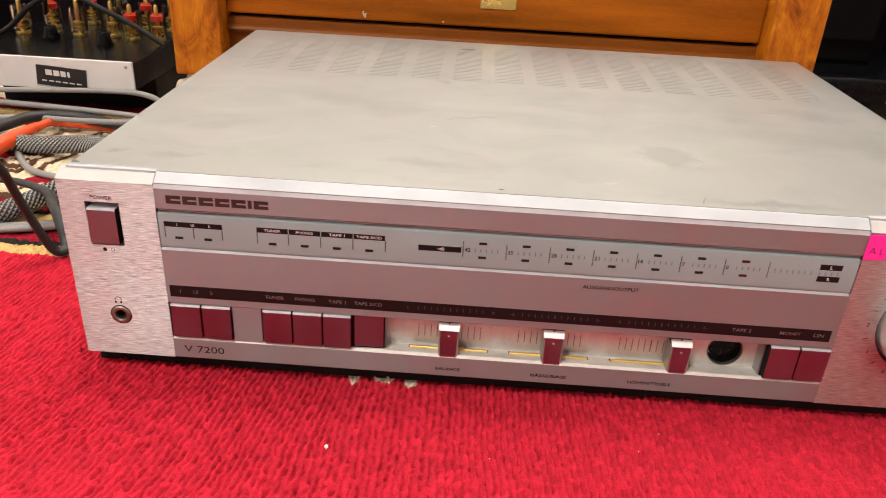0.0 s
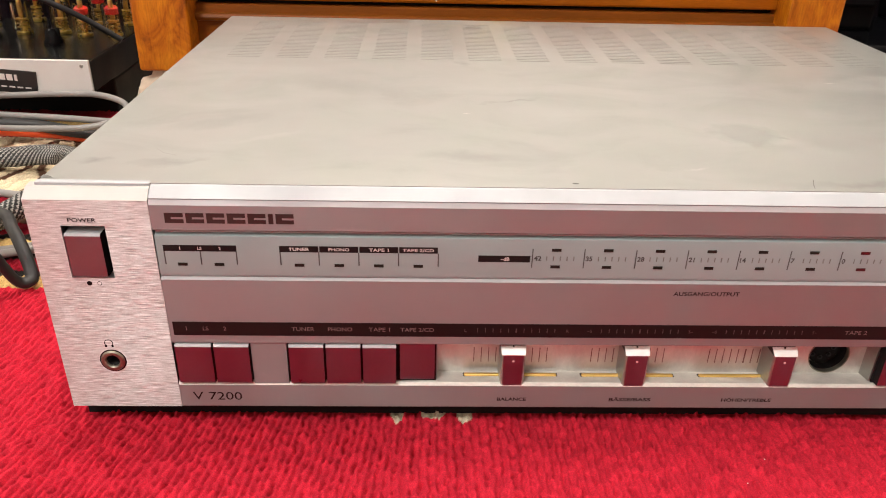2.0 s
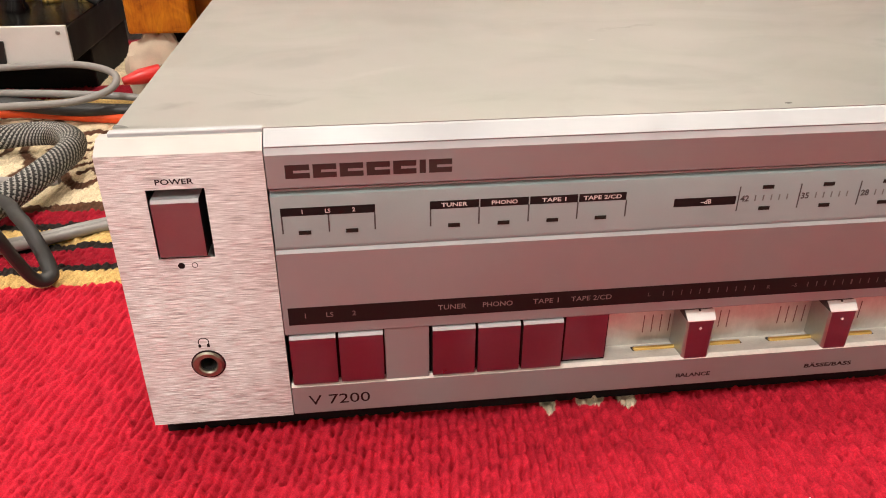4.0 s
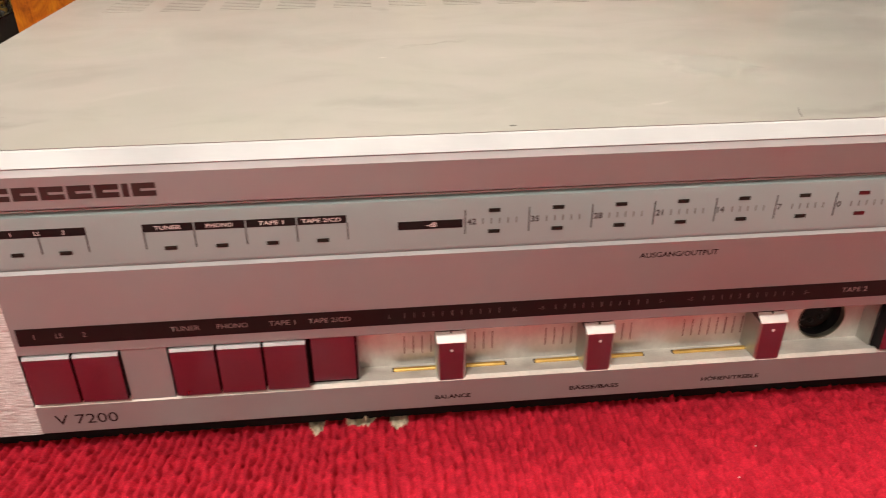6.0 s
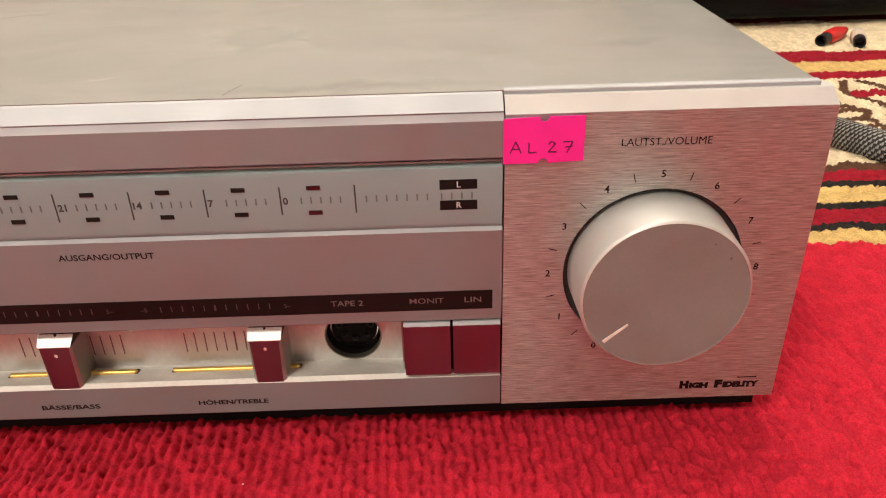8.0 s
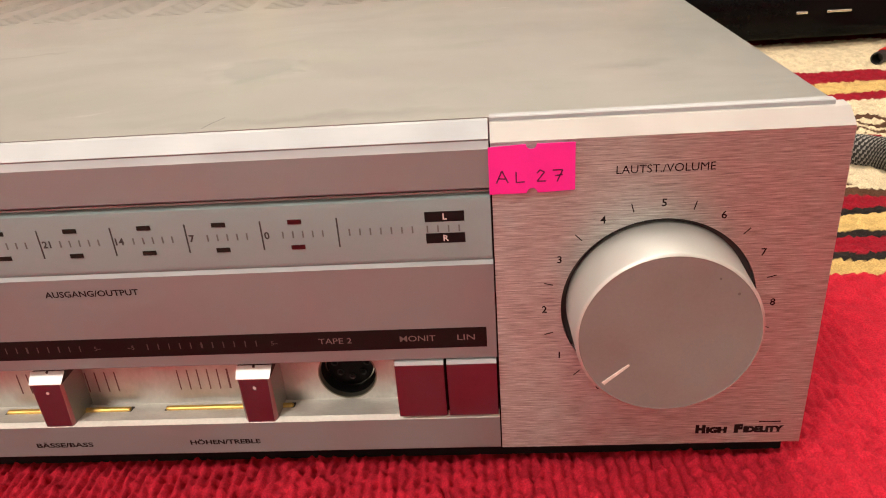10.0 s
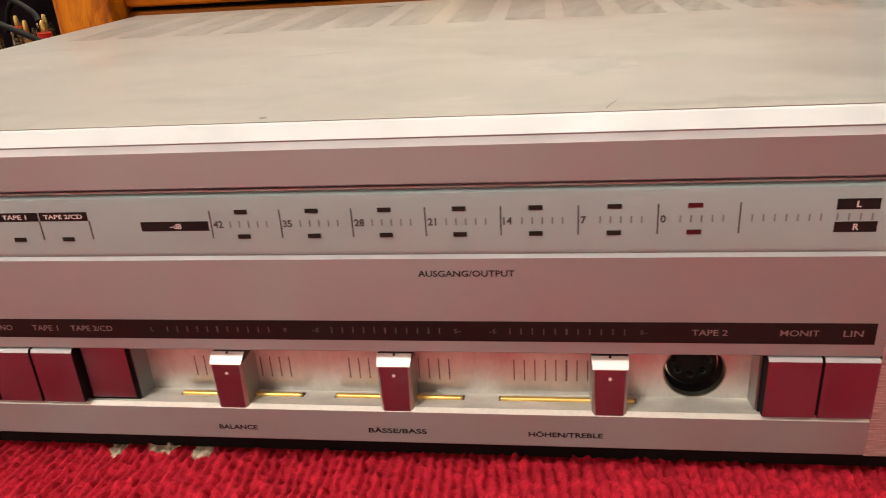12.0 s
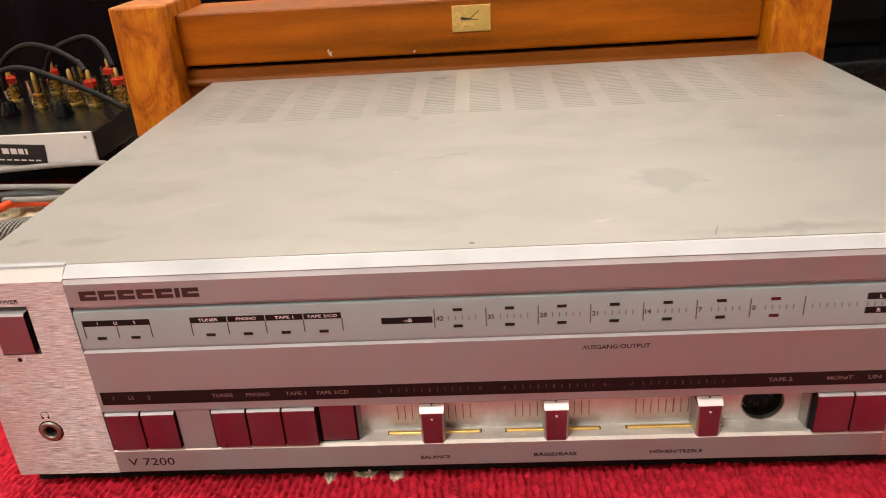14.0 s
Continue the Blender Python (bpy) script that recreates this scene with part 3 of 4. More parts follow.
# ---- the amplifier ----
def face_screen(amp):
    """The silver display window and all that is printed in it."""
    win = part("display_window", extruded([(0.007, 0.0774), (0.0006, 0.0774), (0.0001, 0.0780), (0.0, 0.0790), (0.0, 0.0938), (0.0003, 0.0949), (0.0016, 0.0957), (0.007, 0.0957)], -0.1797, 0.1397), DISPLAY, amp, "silver-grey display window with unlit indicators", smooth=True)
    y = 0.0
    head = [(-0.1772, -0.1500, 0.0886, 0.0912)] + [(-0.1340 + 0.015 * k, -0.1194 + 0.015 * k, 0.0886, 0.0912) for k in range(4)]
    for r in head:
        bars([r], BLACK_PRINT, win, y, "header_bar")
    lines = [(x - 0.00022, x + 0.00022, 0.0830, 0.0886) for x in (-0.1770, -0.1636, -0.1502, -0.1338, -0.1193, -0.1043, -0.0893, -0.0742)]
    bars(lines, GREY_PRINT, win, y, "divider_line")
    for x in (-0.1707, -0.1570, -0.1268, -0.1118, -0.0968, -0.0818):
        bars([(x - 0.0018, x + 0.0018, 0.0825, 0.0837)], LED_DARK, win, y, "indicator", proud=0.0002)
    for word, x, w in (("1", -0.1710, 0), ("LS", -0.1637, 0), ("2", -0.1562, 0), ("TUNER", -0.1267, 0.0078), ("PHONO", -0.1117, 0.0078), ("TAPE 1", -0.0967, 0.0074), ("TAPE 2/CD", -0.0818, 0.0118)):
        lettering(word, x, 0.0899, 0.0013, PALE_PRINT, win, y - 0.00006, w)
    bars([(-0.0590, -0.0392, 0.0852, 0.0880)], BLACK_PRINT, win, y, "header_bar")
    lettering("–dB", -0.0488, 0.0866, 0.0015, PALE_PRINT, win, y - 0.00006)
    long_ticks, short_ticks = [], []
    for k in range(8):
        x = -0.0384 + 0.01985 * k
        long_ticks.append((x - 0.0002, x + 0.0002, 0.0829, 0.0911))
        if k < 7:
            short_ticks += [(x + 0.0055 + 0.0026 * j - 0.0002, x + 0.0055 + 0.0026 * j + 0.0002, 0.0860, 0.0879) for j in range(5)]
    short_ticks += [(0.1035 + 0.0027 * j - 0.0002, 0.1035 + 0.0027 * j + 0.0002, 0.0860, 0.0879) for j in range(7)]
    short_ticks += [(0.1235 + 0.0027 * j - 0.0002, 0.1235 + 0.0027 * j + 0.0002, 0.0860, 0.0879) for j in range(4)]
    for tick in long_ticks:
        bars([tick], GREY_PRINT, win, y, "scale_line")
    bars(short_ticks, TICK_PRINT, win, y, "scale_tick")
    for k, word in enumerate(("42", "35", "28", "21", "14", "7", "0")):
        x = -0.0384 + 0.01985 * k
        lettering(word, x + 0.0006, 0.0870, 0.0021, GREY_PRINT, win, y, align="LEFT", bold=0.03)
        for z in (0.0906, 0.0834):
            bars([(x + 0.0072, x + 0.0108, z - 0.0006, z + 0.0006)], LED_RED if word == "0" else LED_DARK, win, y, "indicator", proud=0.0002)
    for word, z in (("L", 0.0903), ("R", 0.0843)):
        bars([(0.1230, 0.1330, z - 0.0014, z + 0.0014)], BLACK_PRINT, win, y, "channel_bar")
        lettering(word, 0.1281, z, 0.0017, PALE_PRINT, win, y - 0.00006)


def push_button(amp, x0, x1, z0, z1, front, back, name="push_button", face=None):
    """A key with a mirror face, a milled slope along its upper edge, and flanks blackened as gap shade."""
    bm = extruded([(back, z0), (front + 0.0003, z0), (front, z0 + 0.0003), (front, z1 - 0.0009), (front + 0.0007, z1), (back, z1)], x0, x1)
    bm.faces.ensure_lookup_table()
    for f in bm.faces:
        f.normal_update()
        if f.calc_center_median().z > z1 - 0.0010:
            f.material_index = 1
        elif abs(f.calc_center_median().x - (x0 + x1) / 2) > (x1 - x0) * 0.49:
            f.material_index = 2
    return part(name, bm, (face or MIRROR, LIT_EDGE, MATT_BLACK), amp)


def slider(amp, x):
    """A sliding control: mirror front, grey flanks, bright sloping top with a notch and a back darkened as shade, pale
    dot.
    """
    x0, x1 = x - 0.0049, x + 0.0049
    z0, z1 = 0.0270, 0.0450
    plan = [(x0, 0.0105), (x0, 0.0004), (x0 + 0.0006, -0.0005), (x1 - 0.0006, -0.0005), (x1, 0.0004), (x1, 0.0105)]
    bm = bmesh.new()
    low, high = [[bm.verts.new((px, py, z)) for px, py in plan] for z in (z0, 0.0422)]
    for v in low[2:4]:
        v.co.x += 0.0004 if v.co.x < x else -0.0004
    for k in range(6):
        f = bm.faces.new((low[k], low[(k + 1) % 6], high[(k + 1) % 6], high[k]))
        f.material_index = 0 if k == 2 else 1
    bm.faces.new(low[::-1])
    bm.faces.new(high)
    knob = part("slider_knob", bm, (MIRROR, SLIDER_SIDE), amp)
    cap = extruded([(0.0105, 0.0422), (-0.0005, 0.0422), (-0.0005, 0.0424), (0.0026, z1), (0.0029, z1 - 0.0004), (0.0105, z1 - 0.0020)], x0, x1)
    for v in cap.verts:
        if v.co.z > 0.043:
            v.co.x += 0.0003 if v.co.x > x else -0.0003
    # rear of the cap painted dark for the shade under the fascia
    for f in cap.faces:
        if f.calc_center_median().y > 0.0027:
            f.material_index = 1
    part("slider_cap", cap, (LIT_CAP, DARK_CAVITY), knob, "milled sloping top, coloured as if lit")
    part("notch", boxed(x - 0.0003, x + 0.0003, 0.0020, 0.0029, z1 - 0.0010, z1 + 0.0001), DARK_CAVITY, knob, "small dark notch")
    part("dot", lathe([(0, 0.0001), (0.0005, 0.0001), (0.0005, -0.0002), (0, -0.0002)], Matrix.Translation((x, -0.0005, 0.0393)) @ FACING, 12), PALE_PRINT, knob, "pale dot")


DIAL = (0.1823, 0.0620)


def amplifier():
    amp = thing("stereo_amplifier", (0, 0.16, 0), "silver stereo amplifier with sliders and volume knob on red rug", "amplifier")
    # sheet-steel cover with pressed cooling grooves, their shade put into a darker lacquer
    w, back, top, lip = 0.2210, 0.3205, 0.1137, 0.0056
    bm = bmesh.new()
    xs = [-w] + [v for k in range(14) for v in (-0.1972 + 0.0288 * k, -0.1776 + 0.0288 * k)] + [w]
    ys = [lip] + [v for k in range(27) for v in (0.1985 + 0.0040 * k, 0.1997 + 0.0040 * k)] + [back]
    grid = [[bm.verts.new((x, y, top)) for x in xs] for y in ys]
    for j in range(len(ys) - 1):
        for i in range(len(xs) - 1):
            q = (grid[j][i], grid[j][i + 1], grid[j + 1][i + 1], grid[j + 1][i])
            if j % 2 == 1 and i % 2 == 1:
                low = [bm.verts.new((v.co.x, v.co.y, top - 0.00012)) for v in q]
                f = bm.faces.new(low)
                f.material_index = 1
                for a in range(4):
                    bm.faces.new((q[a], q[(a + 1) % 4], low[(a + 1) % 4], low[a]))
            else:
                bm.faces.new(q)
    for a, b in zip(range(len(xs) - 1), range(1, len(xs))):
        for row, yy, foot in ((grid[0], lip, 0.1075), (grid[-1], back, 0.020)):
            c, d = bm.verts.new((xs[a], yy, foot)), bm.verts.new((xs[b], yy, foot))
            bm.faces.new((row[a], row[b], d, c))
    for col in (0, -1):
        for a, b in zip(range(len(ys) - 1), range(1, len(ys))):
            c, d = bm.verts.new((xs[col], ys[a], 0.020)), bm.verts.new((xs[col], ys[b], 0.020))
            bm.faces.new((grid[a][col], grid[b][col], d, c))
    bmesh.ops.remove_doubles(bm, verts=bm.verts, dist=1e-6)
    part("top_cover", bm, (COVER, DARKER_LACQUER), amp, "scuffed grey lacquered steel cover with cooling slots")
    # bottom plate, pulled down and widened in black to stand for shade underneath
    part("bottom_plate_and_shade", boxed(-0.2244, 0.2244, 0.0095, 0.316, 0.0038, 0.0200), MATT_BLACK, amp)
    bm = bmesh.new()
    for a, b in (((0.0678, 0.0080), (0.0691, 0.0122)), ((0.0690, 0.0119), (0.0712, 0.0168))):
        n = Vector((b[1] - a[1], a[0] - b[0])).normalized() * 0.00016
        bm.faces.new([bm.verts.new((px + s * n.x, py + s * n.y, top + 0.0001)) for (px, py), s in ((a, 1), (b, 1), (b, -1), (a, -1))])
    part("scratch", bm, GROOVE, amp, "dark scratch in the lacquer")
    for ax, ay, bx, by, wide in ((0.1420, 0.1592, 0.1520, 0.1606, 0.0005), (-0.062, 0.094, -0.057, 0.0955, 0.0004)):
        d = Vector((bx - ax, by - ay))
        n = Vector((-d.y, d.x)).normalized() * wide
        bm = bmesh.new()
        bm.faces.new([bm.verts.new((px, py, top + 0.00012)) for px, py in ((ax, ay), (ax + 0.4 * d.x - n.x, ay + 0.4 * d.y - n.y), (bx, by), (ax + 0.5 * d.x + n.x, ay + 0.5 * d.y + n.y))])
        part("scuff", bm, RECESS, amp, "pale scuff in the lacquer")
    bm = bmesh.new()
    curve = [(-0.1885, 0.0412), (-0.1845, 0.0366), (-0.1785, 0.0340)]
    for (ax, ay), (bx, by) in zip(curve, curve[1:]):
        bm.faces.new([bm.verts.new((px, py, top + 0.0001)) for px, py in ((ax, ay - 0.0002), (bx, by - 0.0002), (bx, by + 0.0002), (ax, ay + 0.0002))])
    part("scratch", bm, DARKER_LACQUER, amp, "faint scratch in the lacquer")
    bm = bmesh.new()
    bm.faces.new([bm.verts.new((px, py, top + 0.0001)) for px, py in ((-0.2214, 0.0094), (-0.2168, 0.0096), (-0.2186, 0.0112), (-0.2214, 0.0124))])
    part("worn_corner", bm, GROOVE, amp, "worn dark corner of the cover")
    part("speck", lathe([(0, 0.0002), (0.0006, 0.0001), (0.0008, 0)], Matrix.Translation((-0.0228, 0.0101, top)) @ Matrix.Diagonal((1.6, 0.8, 1, 1)), 10), GROOVE, amp, "dark speck on the lacquer")
    part("dent", lathe([(0, 0.00012), (0.006, 0.0001), (0.0064, 0)], Matrix.Translation((-0.045, 0.2945, top)) @ Matrix.Diagonal((1, 0.3, 1, 1)), 20), GROOVE, amp, "dark dent in the lacquer")
    for x in (-0.19, 0.19):
        for y in (0.04, 0.28):
            part("foot", lathe([(0, 0), (0.011, 0), (0.0125, 0.002), (0.0125, 0.0155), (0, 0.0155)], Matrix.Translation((x, y, 0.0005)), 20), BLACK, amp, "black rubber foot", smooth=True)

    # brushed end panels, with the slope along the upper edge
    edge = [(0.0, 0.1050), (0.0, 0.1090), (0.0038, 0.1126), (0.0078, 0.1128), (0.0078, 0.1050)]
    bm = bmesh.new()
    extruded(edge, -0.2250, -0.1802, bm)
    for v in bm.verts:
        if v.co.x < -0.2249 and v.co.z > 0.110:
            v.co.x += 0.0005
    for b in ((-0.2250, -0.1802, 0.0987, 0.1050), (-0.2250, -0.2132, 0.0768, 0.0987), (-0.1972, -0.1802, 0.0768, 0.0987), (-0.2250, -0.1802, 0.0550, 0.0768)):
        box(bm, b[0], b[1], 0.0, 0.0078, b[2], b[3])
    plate_with_hole(bm, -0.2250, -0.1802, 0.0150, 0.0550, -0.2046, 0.0383, 0.0044, 0.0, 0.0078)
    bmesh.ops.remove_doubles(bm, verts=bm.verts, dist=1e-6)
    for f in bm.faces:
        if f.calc_center_median().z > 0.1092:
            f.material_index = 1
    left = part("end_panel", bm, (BRUSHED, LIT_PANEL_EDGE), amp, "brushed aluminium end panel with power key")
    bm = bmesh.new()
    extruded(edge, 0.1402, 0.2250, bm)
    for v in bm.verts:
        if v.co.x > 0.2249 and v.co.z > 0.110:
            v.co.x -= 0.0005
    plate_with_hole(bm, 0.1402, 0.2250, 0.0150, 0.1050, DIAL[0], DIAL[1], 0.0252, 0.0, 0.0078, 72)
    bmesh.ops.remove_doubles(bm, verts=bm.verts, dist=1e-6)
    for f in bm.faces:
        if f.calc_center_median().z > 0.1092:
            f.material_index = 1
    right = part("end_panel", bm, (BRUSHED, LIT_PANEL_EDGE), amp, "brushed aluminium end panel with volume dial")
    part("inner_chassis", boxed(-0.218, 0.218, 0.0190, 0.024, 0.018, 0.112), DARK_CAVITY, amp)

    # power key
    key = push_button(amp, -0.2124, -0.1992, 0.0776, 0.0957, -0.0009, 0.012, "power_button", POWER_FACE)
    tagged(key, "dark mirror power key")
    lettering("POWER", -0.2050, 0.1010, 0.0017, BLACK_PRINT, left, 0.0, 0.0104)
    part("mark", lathe([(0, 0.00006), (0.0010, 0.00006), (0.0010, 0), (0, 0)], Matrix.Translation((-0.2072, 0, 0.0743)) @ FACING, 16), BLACK_PRINT, left)
    part("mark", lathe([(0.0007, 0.00005), (0.0009, 0.00005), (0.0009, 0), (0.0007, 0)], Matrix.Translation((-0.2034, 0, 0.0743)) @ FACING, 16, closed=True), GREY_PRINT, left)
    # headphone socket and its sign
    at = Matrix.Translation((-0.2046, 0, 0.0383)) @ FACING
    jack = part("headphone_socket", lathe([(0.0027, -0.006), (0.0027, 0.0004), (0.0031, 0.0009), (0.0043, 0.0009), (0.0048, 0.0003), (0.0048, 0.0)], at, 32), JACK, amp, "worn nickel headphone socket", smooth=True)
    part("black_ring", lathe([(0.0047, 0.0001), (0.0053, 0.0001), (0.0053, 0.0), (0.0047, 0.0)], at, 32, closed=True), BLACK, jack)
    part("socket_bore", lathe([(0.0027, -0.0005), (0.0026, -0.0075), (0, -0.0075)], at, 24), DARK_CAVITY, jack)
    sign = bmesh.new()
    pts = [(0.0017 * math.cos(a), 0.0017 * math.sin(a)) for a in np.linspace(radians(-35), radians(215), 18)]
    for (ax, az), (bx, bz) in zip(pts, pts[1:]):
        k = 0.86
        slab([(-0.2050 + px, 0.0467 + pz) for px, pz in ((ax, az), (bx, bz), (bx * k, bz * k), (ax * k, az * k))], -0.00006, 0, sign)
    for s in (-1, 1):
        box(sign, -0.2050 + s * 0.0013 - 0.0004, -0.2050 + s * 0.0013 + 0.0004, -0.00006, 0, 0.0448, 0.0459)
    part("headphone_sign", sign, BLACK_PRINT, left)

    # centre fascia
    x0, x1 = -0.1798, 0.1398
    part("top_rail", extruded([(0.0055, 0.1095), (0.0055, 0.1135), (0.0046, 0.1132), (0.0001, 0.1100), (0.0003, 0.1098), (0.0030, 0.1098), (0.0045, 0.1102)], x0, x1), LIT_EDGE, amp)
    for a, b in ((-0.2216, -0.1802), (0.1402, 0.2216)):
        part("rear_lip", extruded([(0.0051, 0.1122), (0.0051, 0.1136), (0.0054, 0.11385), (0.0076, 0.11385), (0.0078, 0.1136), (0.0078, 0.1122)], a, b), LIT_EDGE, amp, "bright lip along the cover")
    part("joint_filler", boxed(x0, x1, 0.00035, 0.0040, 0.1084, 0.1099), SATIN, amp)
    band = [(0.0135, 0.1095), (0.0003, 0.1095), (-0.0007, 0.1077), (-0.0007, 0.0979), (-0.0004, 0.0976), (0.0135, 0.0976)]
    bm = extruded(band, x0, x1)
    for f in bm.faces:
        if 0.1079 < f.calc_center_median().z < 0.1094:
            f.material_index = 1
    upper = part("upper_fascia", bm, (SATIN, LIT_EDGE), amp, "satin aluminium strip with dark maker's mark")
    part("display_shadow_gap", boxed(x0, x1, 0.0050, 0.0135, 0.0770, 0.0976), GROOVE, amp)
    face_screen(amp)
    part("display_lip", boxed(x0, x1, 0.0018, 0.0050, 0.0958, 0.0963), LIT_EDGE, amp, "thin bright lip above the display")
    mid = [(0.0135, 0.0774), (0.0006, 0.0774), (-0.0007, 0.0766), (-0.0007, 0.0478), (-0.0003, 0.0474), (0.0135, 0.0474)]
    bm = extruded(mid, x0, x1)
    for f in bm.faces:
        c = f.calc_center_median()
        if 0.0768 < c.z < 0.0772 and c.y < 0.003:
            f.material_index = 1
    middle = part("middle_fascia", bm, (SATIN, LIT_EDGE), amp, "satin aluminium panel with dark legend strip")
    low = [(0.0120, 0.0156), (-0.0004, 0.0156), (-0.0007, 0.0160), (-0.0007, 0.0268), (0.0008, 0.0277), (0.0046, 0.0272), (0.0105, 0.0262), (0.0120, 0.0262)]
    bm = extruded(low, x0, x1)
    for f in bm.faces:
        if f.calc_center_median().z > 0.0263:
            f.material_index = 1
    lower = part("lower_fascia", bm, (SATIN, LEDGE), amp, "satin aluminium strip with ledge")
    fy = -0.0007
    # maker's mark: seven plain dark blocks with slits
    x = -0.1746
    for wide in (0.0068, 0.0066, 0.0066, 0.0066, 0.0066, 0.0018, 0.0066):
        mark = bmesh.new()
        for z0, z1 in ((0.1006, 0.1022), (0.1030, 0.1047)) if wide > 0.003 else ((0.1006, 0.1047),):
            box(mark, x, x + wide, fy - 0.00008, fy, z0, z1)
        if wide > 0.003:
            box(mark, x, x + 0.0023, fy - 0.00008, fy, 0.1022, 0.1030)
        part("maker_mark", mark, LOGO_PRINT, upper, "dark bronze block of the maker's mark")
        x += wide + 0.0009
    lettering("AUSGANG/OUTPUT", 0.0312, 0.0722, 0.0019, BROWN_PRINT, middle, fy, 0.0262)
    # dark legend strip
    strip = part("legend_strip", boxed(-0.1782, 0.1372, fy - 0.0001, fy, 0.0513, 0.0576), BROWN_PRINT, middle, "black-brown legend strip")
    sy = fy - 0.0001
    for word, px, wide in (("1", -0.1730, 0), ("LS", -0.1655, 0), ("2", -0.1580, 0), ("TUNER", -0.1272, 0.0090), ("PHONO", -0.1126, 0.0096), ("TAPE 1", -0.0970, 0.0084), ("TAPE 2/CD", -0.0820, 0.0134), ("TAPE 2", 0.0956, 0.0092), ("MONIT", 0.1184, 0.0098), ("LIN", 0.1316, 0.0048)):
        lettering(word, px, 0.0546, 0.0018, DIM_PRINT, strip, sy, wide, bold=0.004)
    for centre, a, b in ((-0.0424, "L", "R"), (0.0074, "–5", "5–"), (0.0580, "–5", "5–")):
        lettering(a, centre - 0.0203, 0.0545, 0.0014, FAINT_PRINT, strip, sy)
        lettering(b, centre + 0.0206, 0.0545, 0.0014, FAINT_PRINT, strip, sy)
        bars([(centre + 0.0031 * k - 0.00014 - 0.00012 * (k == 0), centre + 0.0031 * k + 0.00014 + 0.00012 * (k == 0), 0.0536, 0.0555) for k in range(-5, 6)], FAINT_PRINT, strip, sy, "scale_tick")
    lettering("V 7200", -0.1646, 0.0211, 0.0040, BROWN_PRINT, lower, fy, 0.0202, bold=0.002)
    lettering("BALANCE", -0.0421, 0.0200, 0.0017, BROWN_PRINT, lower, fy, 0.0124, bold=0.03)
    lettering("BÄSSE/BASS", 0.0080, 0.0202, 0.0021, BROWN_PRINT, lower, fy, 0.0178, bold=0.03)
    lettering("HÖHEN/TREBLE", 0.0578, 0.0202, 0.0021, BROWN_PRINT, lower, fy, 0.0214, bold=0.03)

    # recess with sliders, keys and socket
    rec = bmesh.new()
    box(rec, -0.0742, 0.0845, 0.0105, 0.0125, 0.0255, 0.0478)
    plate_with_hole(rec, 0.0845, 0.1112, 0.0255, 0.0478, 0.0949, 0.0354, 0.0085, 0.0105, 0.0125)
    recess = part("recess_back", rec, RECESS, amp, "pale aluminium back of the slider recess")
    for px, metal in ((-0.0737, SATIN), (0.1104, SLIDER_SIDE)):
        part("recess_side", boxed(px - 0.0006 if px < 0 else px, px if px < 0 else px + 0.0006, 0.0030, 0.0125, 0.0262, 0.0474), metal, amp)
    part("filler_plate", boxed(-0.1488, -0.1346, -0.0002, 0.0125, 0.0273, 0.0476), SATIN, amp)
    for centre in (-0.0424, 0.0077, 0.0583):
        bars([(centre + 0.0031 * k - 0.00018 - 0.0001 * (k == 0), centre + 0.0031 * k + 0.00018 + 0.0001 * (k == 0), 0.0312, 0.0385) for k in range(-5, 6)], LINE_PRINT, recess, 0.0105, "scale_tick")
        part("slot", boxed(centre - 0.0201, centre + 0.0201, 0.0056, 0.0082, 0.0262, 0.0270), DARK_CAVITY, lower, "dark slider slot")
        part("brass_rail", boxed(centre - 0.0198, centre + 0.0198, 0.0058, 0.0076, 0.0262, 0.0279, r=0.0008, seg=3), BRASS, lower, "polished brass slider rail")
    for px in (-0.0425, 0.0085, 0.0701):
        slider(amp, px)
    at = Matrix.Translation((0.0949, 0.0105, 0.0354)) @ FACING
    din = part("tape_socket", lathe([(0.0085, 0.0002), (0.0088, 0.0002), (0.0088, -0.0002), (0.0085, -0.0002), (0.0083, -0.006), (0, -0.006)], at, 36), MATT_BLACK, amp, "black round five-pin tape socket", smooth=True)
    part("socket_rim", lathe([(0.0089, 0.0003), (0.0085, 0.0003), (0.0083, -0.0016)], at, 36), JACK, din, "olive grey metal rim", smooth=True)
    ring = bmesh.new()
    lathe([(0.0072, -0.0045), (0.0076, -0.0045), (0.0076, -0.0062), (0.0072, -0.0062)], at, 36, ring, True)
    part("socket_shell", ring, CHROME, din)
    for k in range(5):
        a = radians(180 + 45 * k)
        part("pin_hole", lathe([(0.0007, -0.0058), (0.0011, -0.0055), (0.0011, -0.006)], Matrix.Translation((0.0050 * math.cos(a), 0, 0.0050 * math.sin(a))) @ at, 12), BLACK, din)
    z0, z1 = 0.0284, 0.0471
    # black sheets close behind the keys stand for contact shadow in the gaps
    part("key_gap_shade", boxed(-0.1792, -0.1489, 0.0022, 0.0124, 0.0273, 0.0475), MATT_BLACK, amp, "black sheet behind the keys as the shade in their gaps")
    part("key_gap_shade", boxed(-0.1345, -0.0741, 0.0022, 0.0124, 0.0273, 0.0475), MATT_BLACK, amp, "black sheet behind the keys as the shade in their gaps")
    part("key_gap_shade", boxed(0.1110, 0.1398, 0.0022, 0.0124, 0.0273, 0.0475), MATT_BLACK, amp, "black sheet behind the keys as the shade in their gaps")
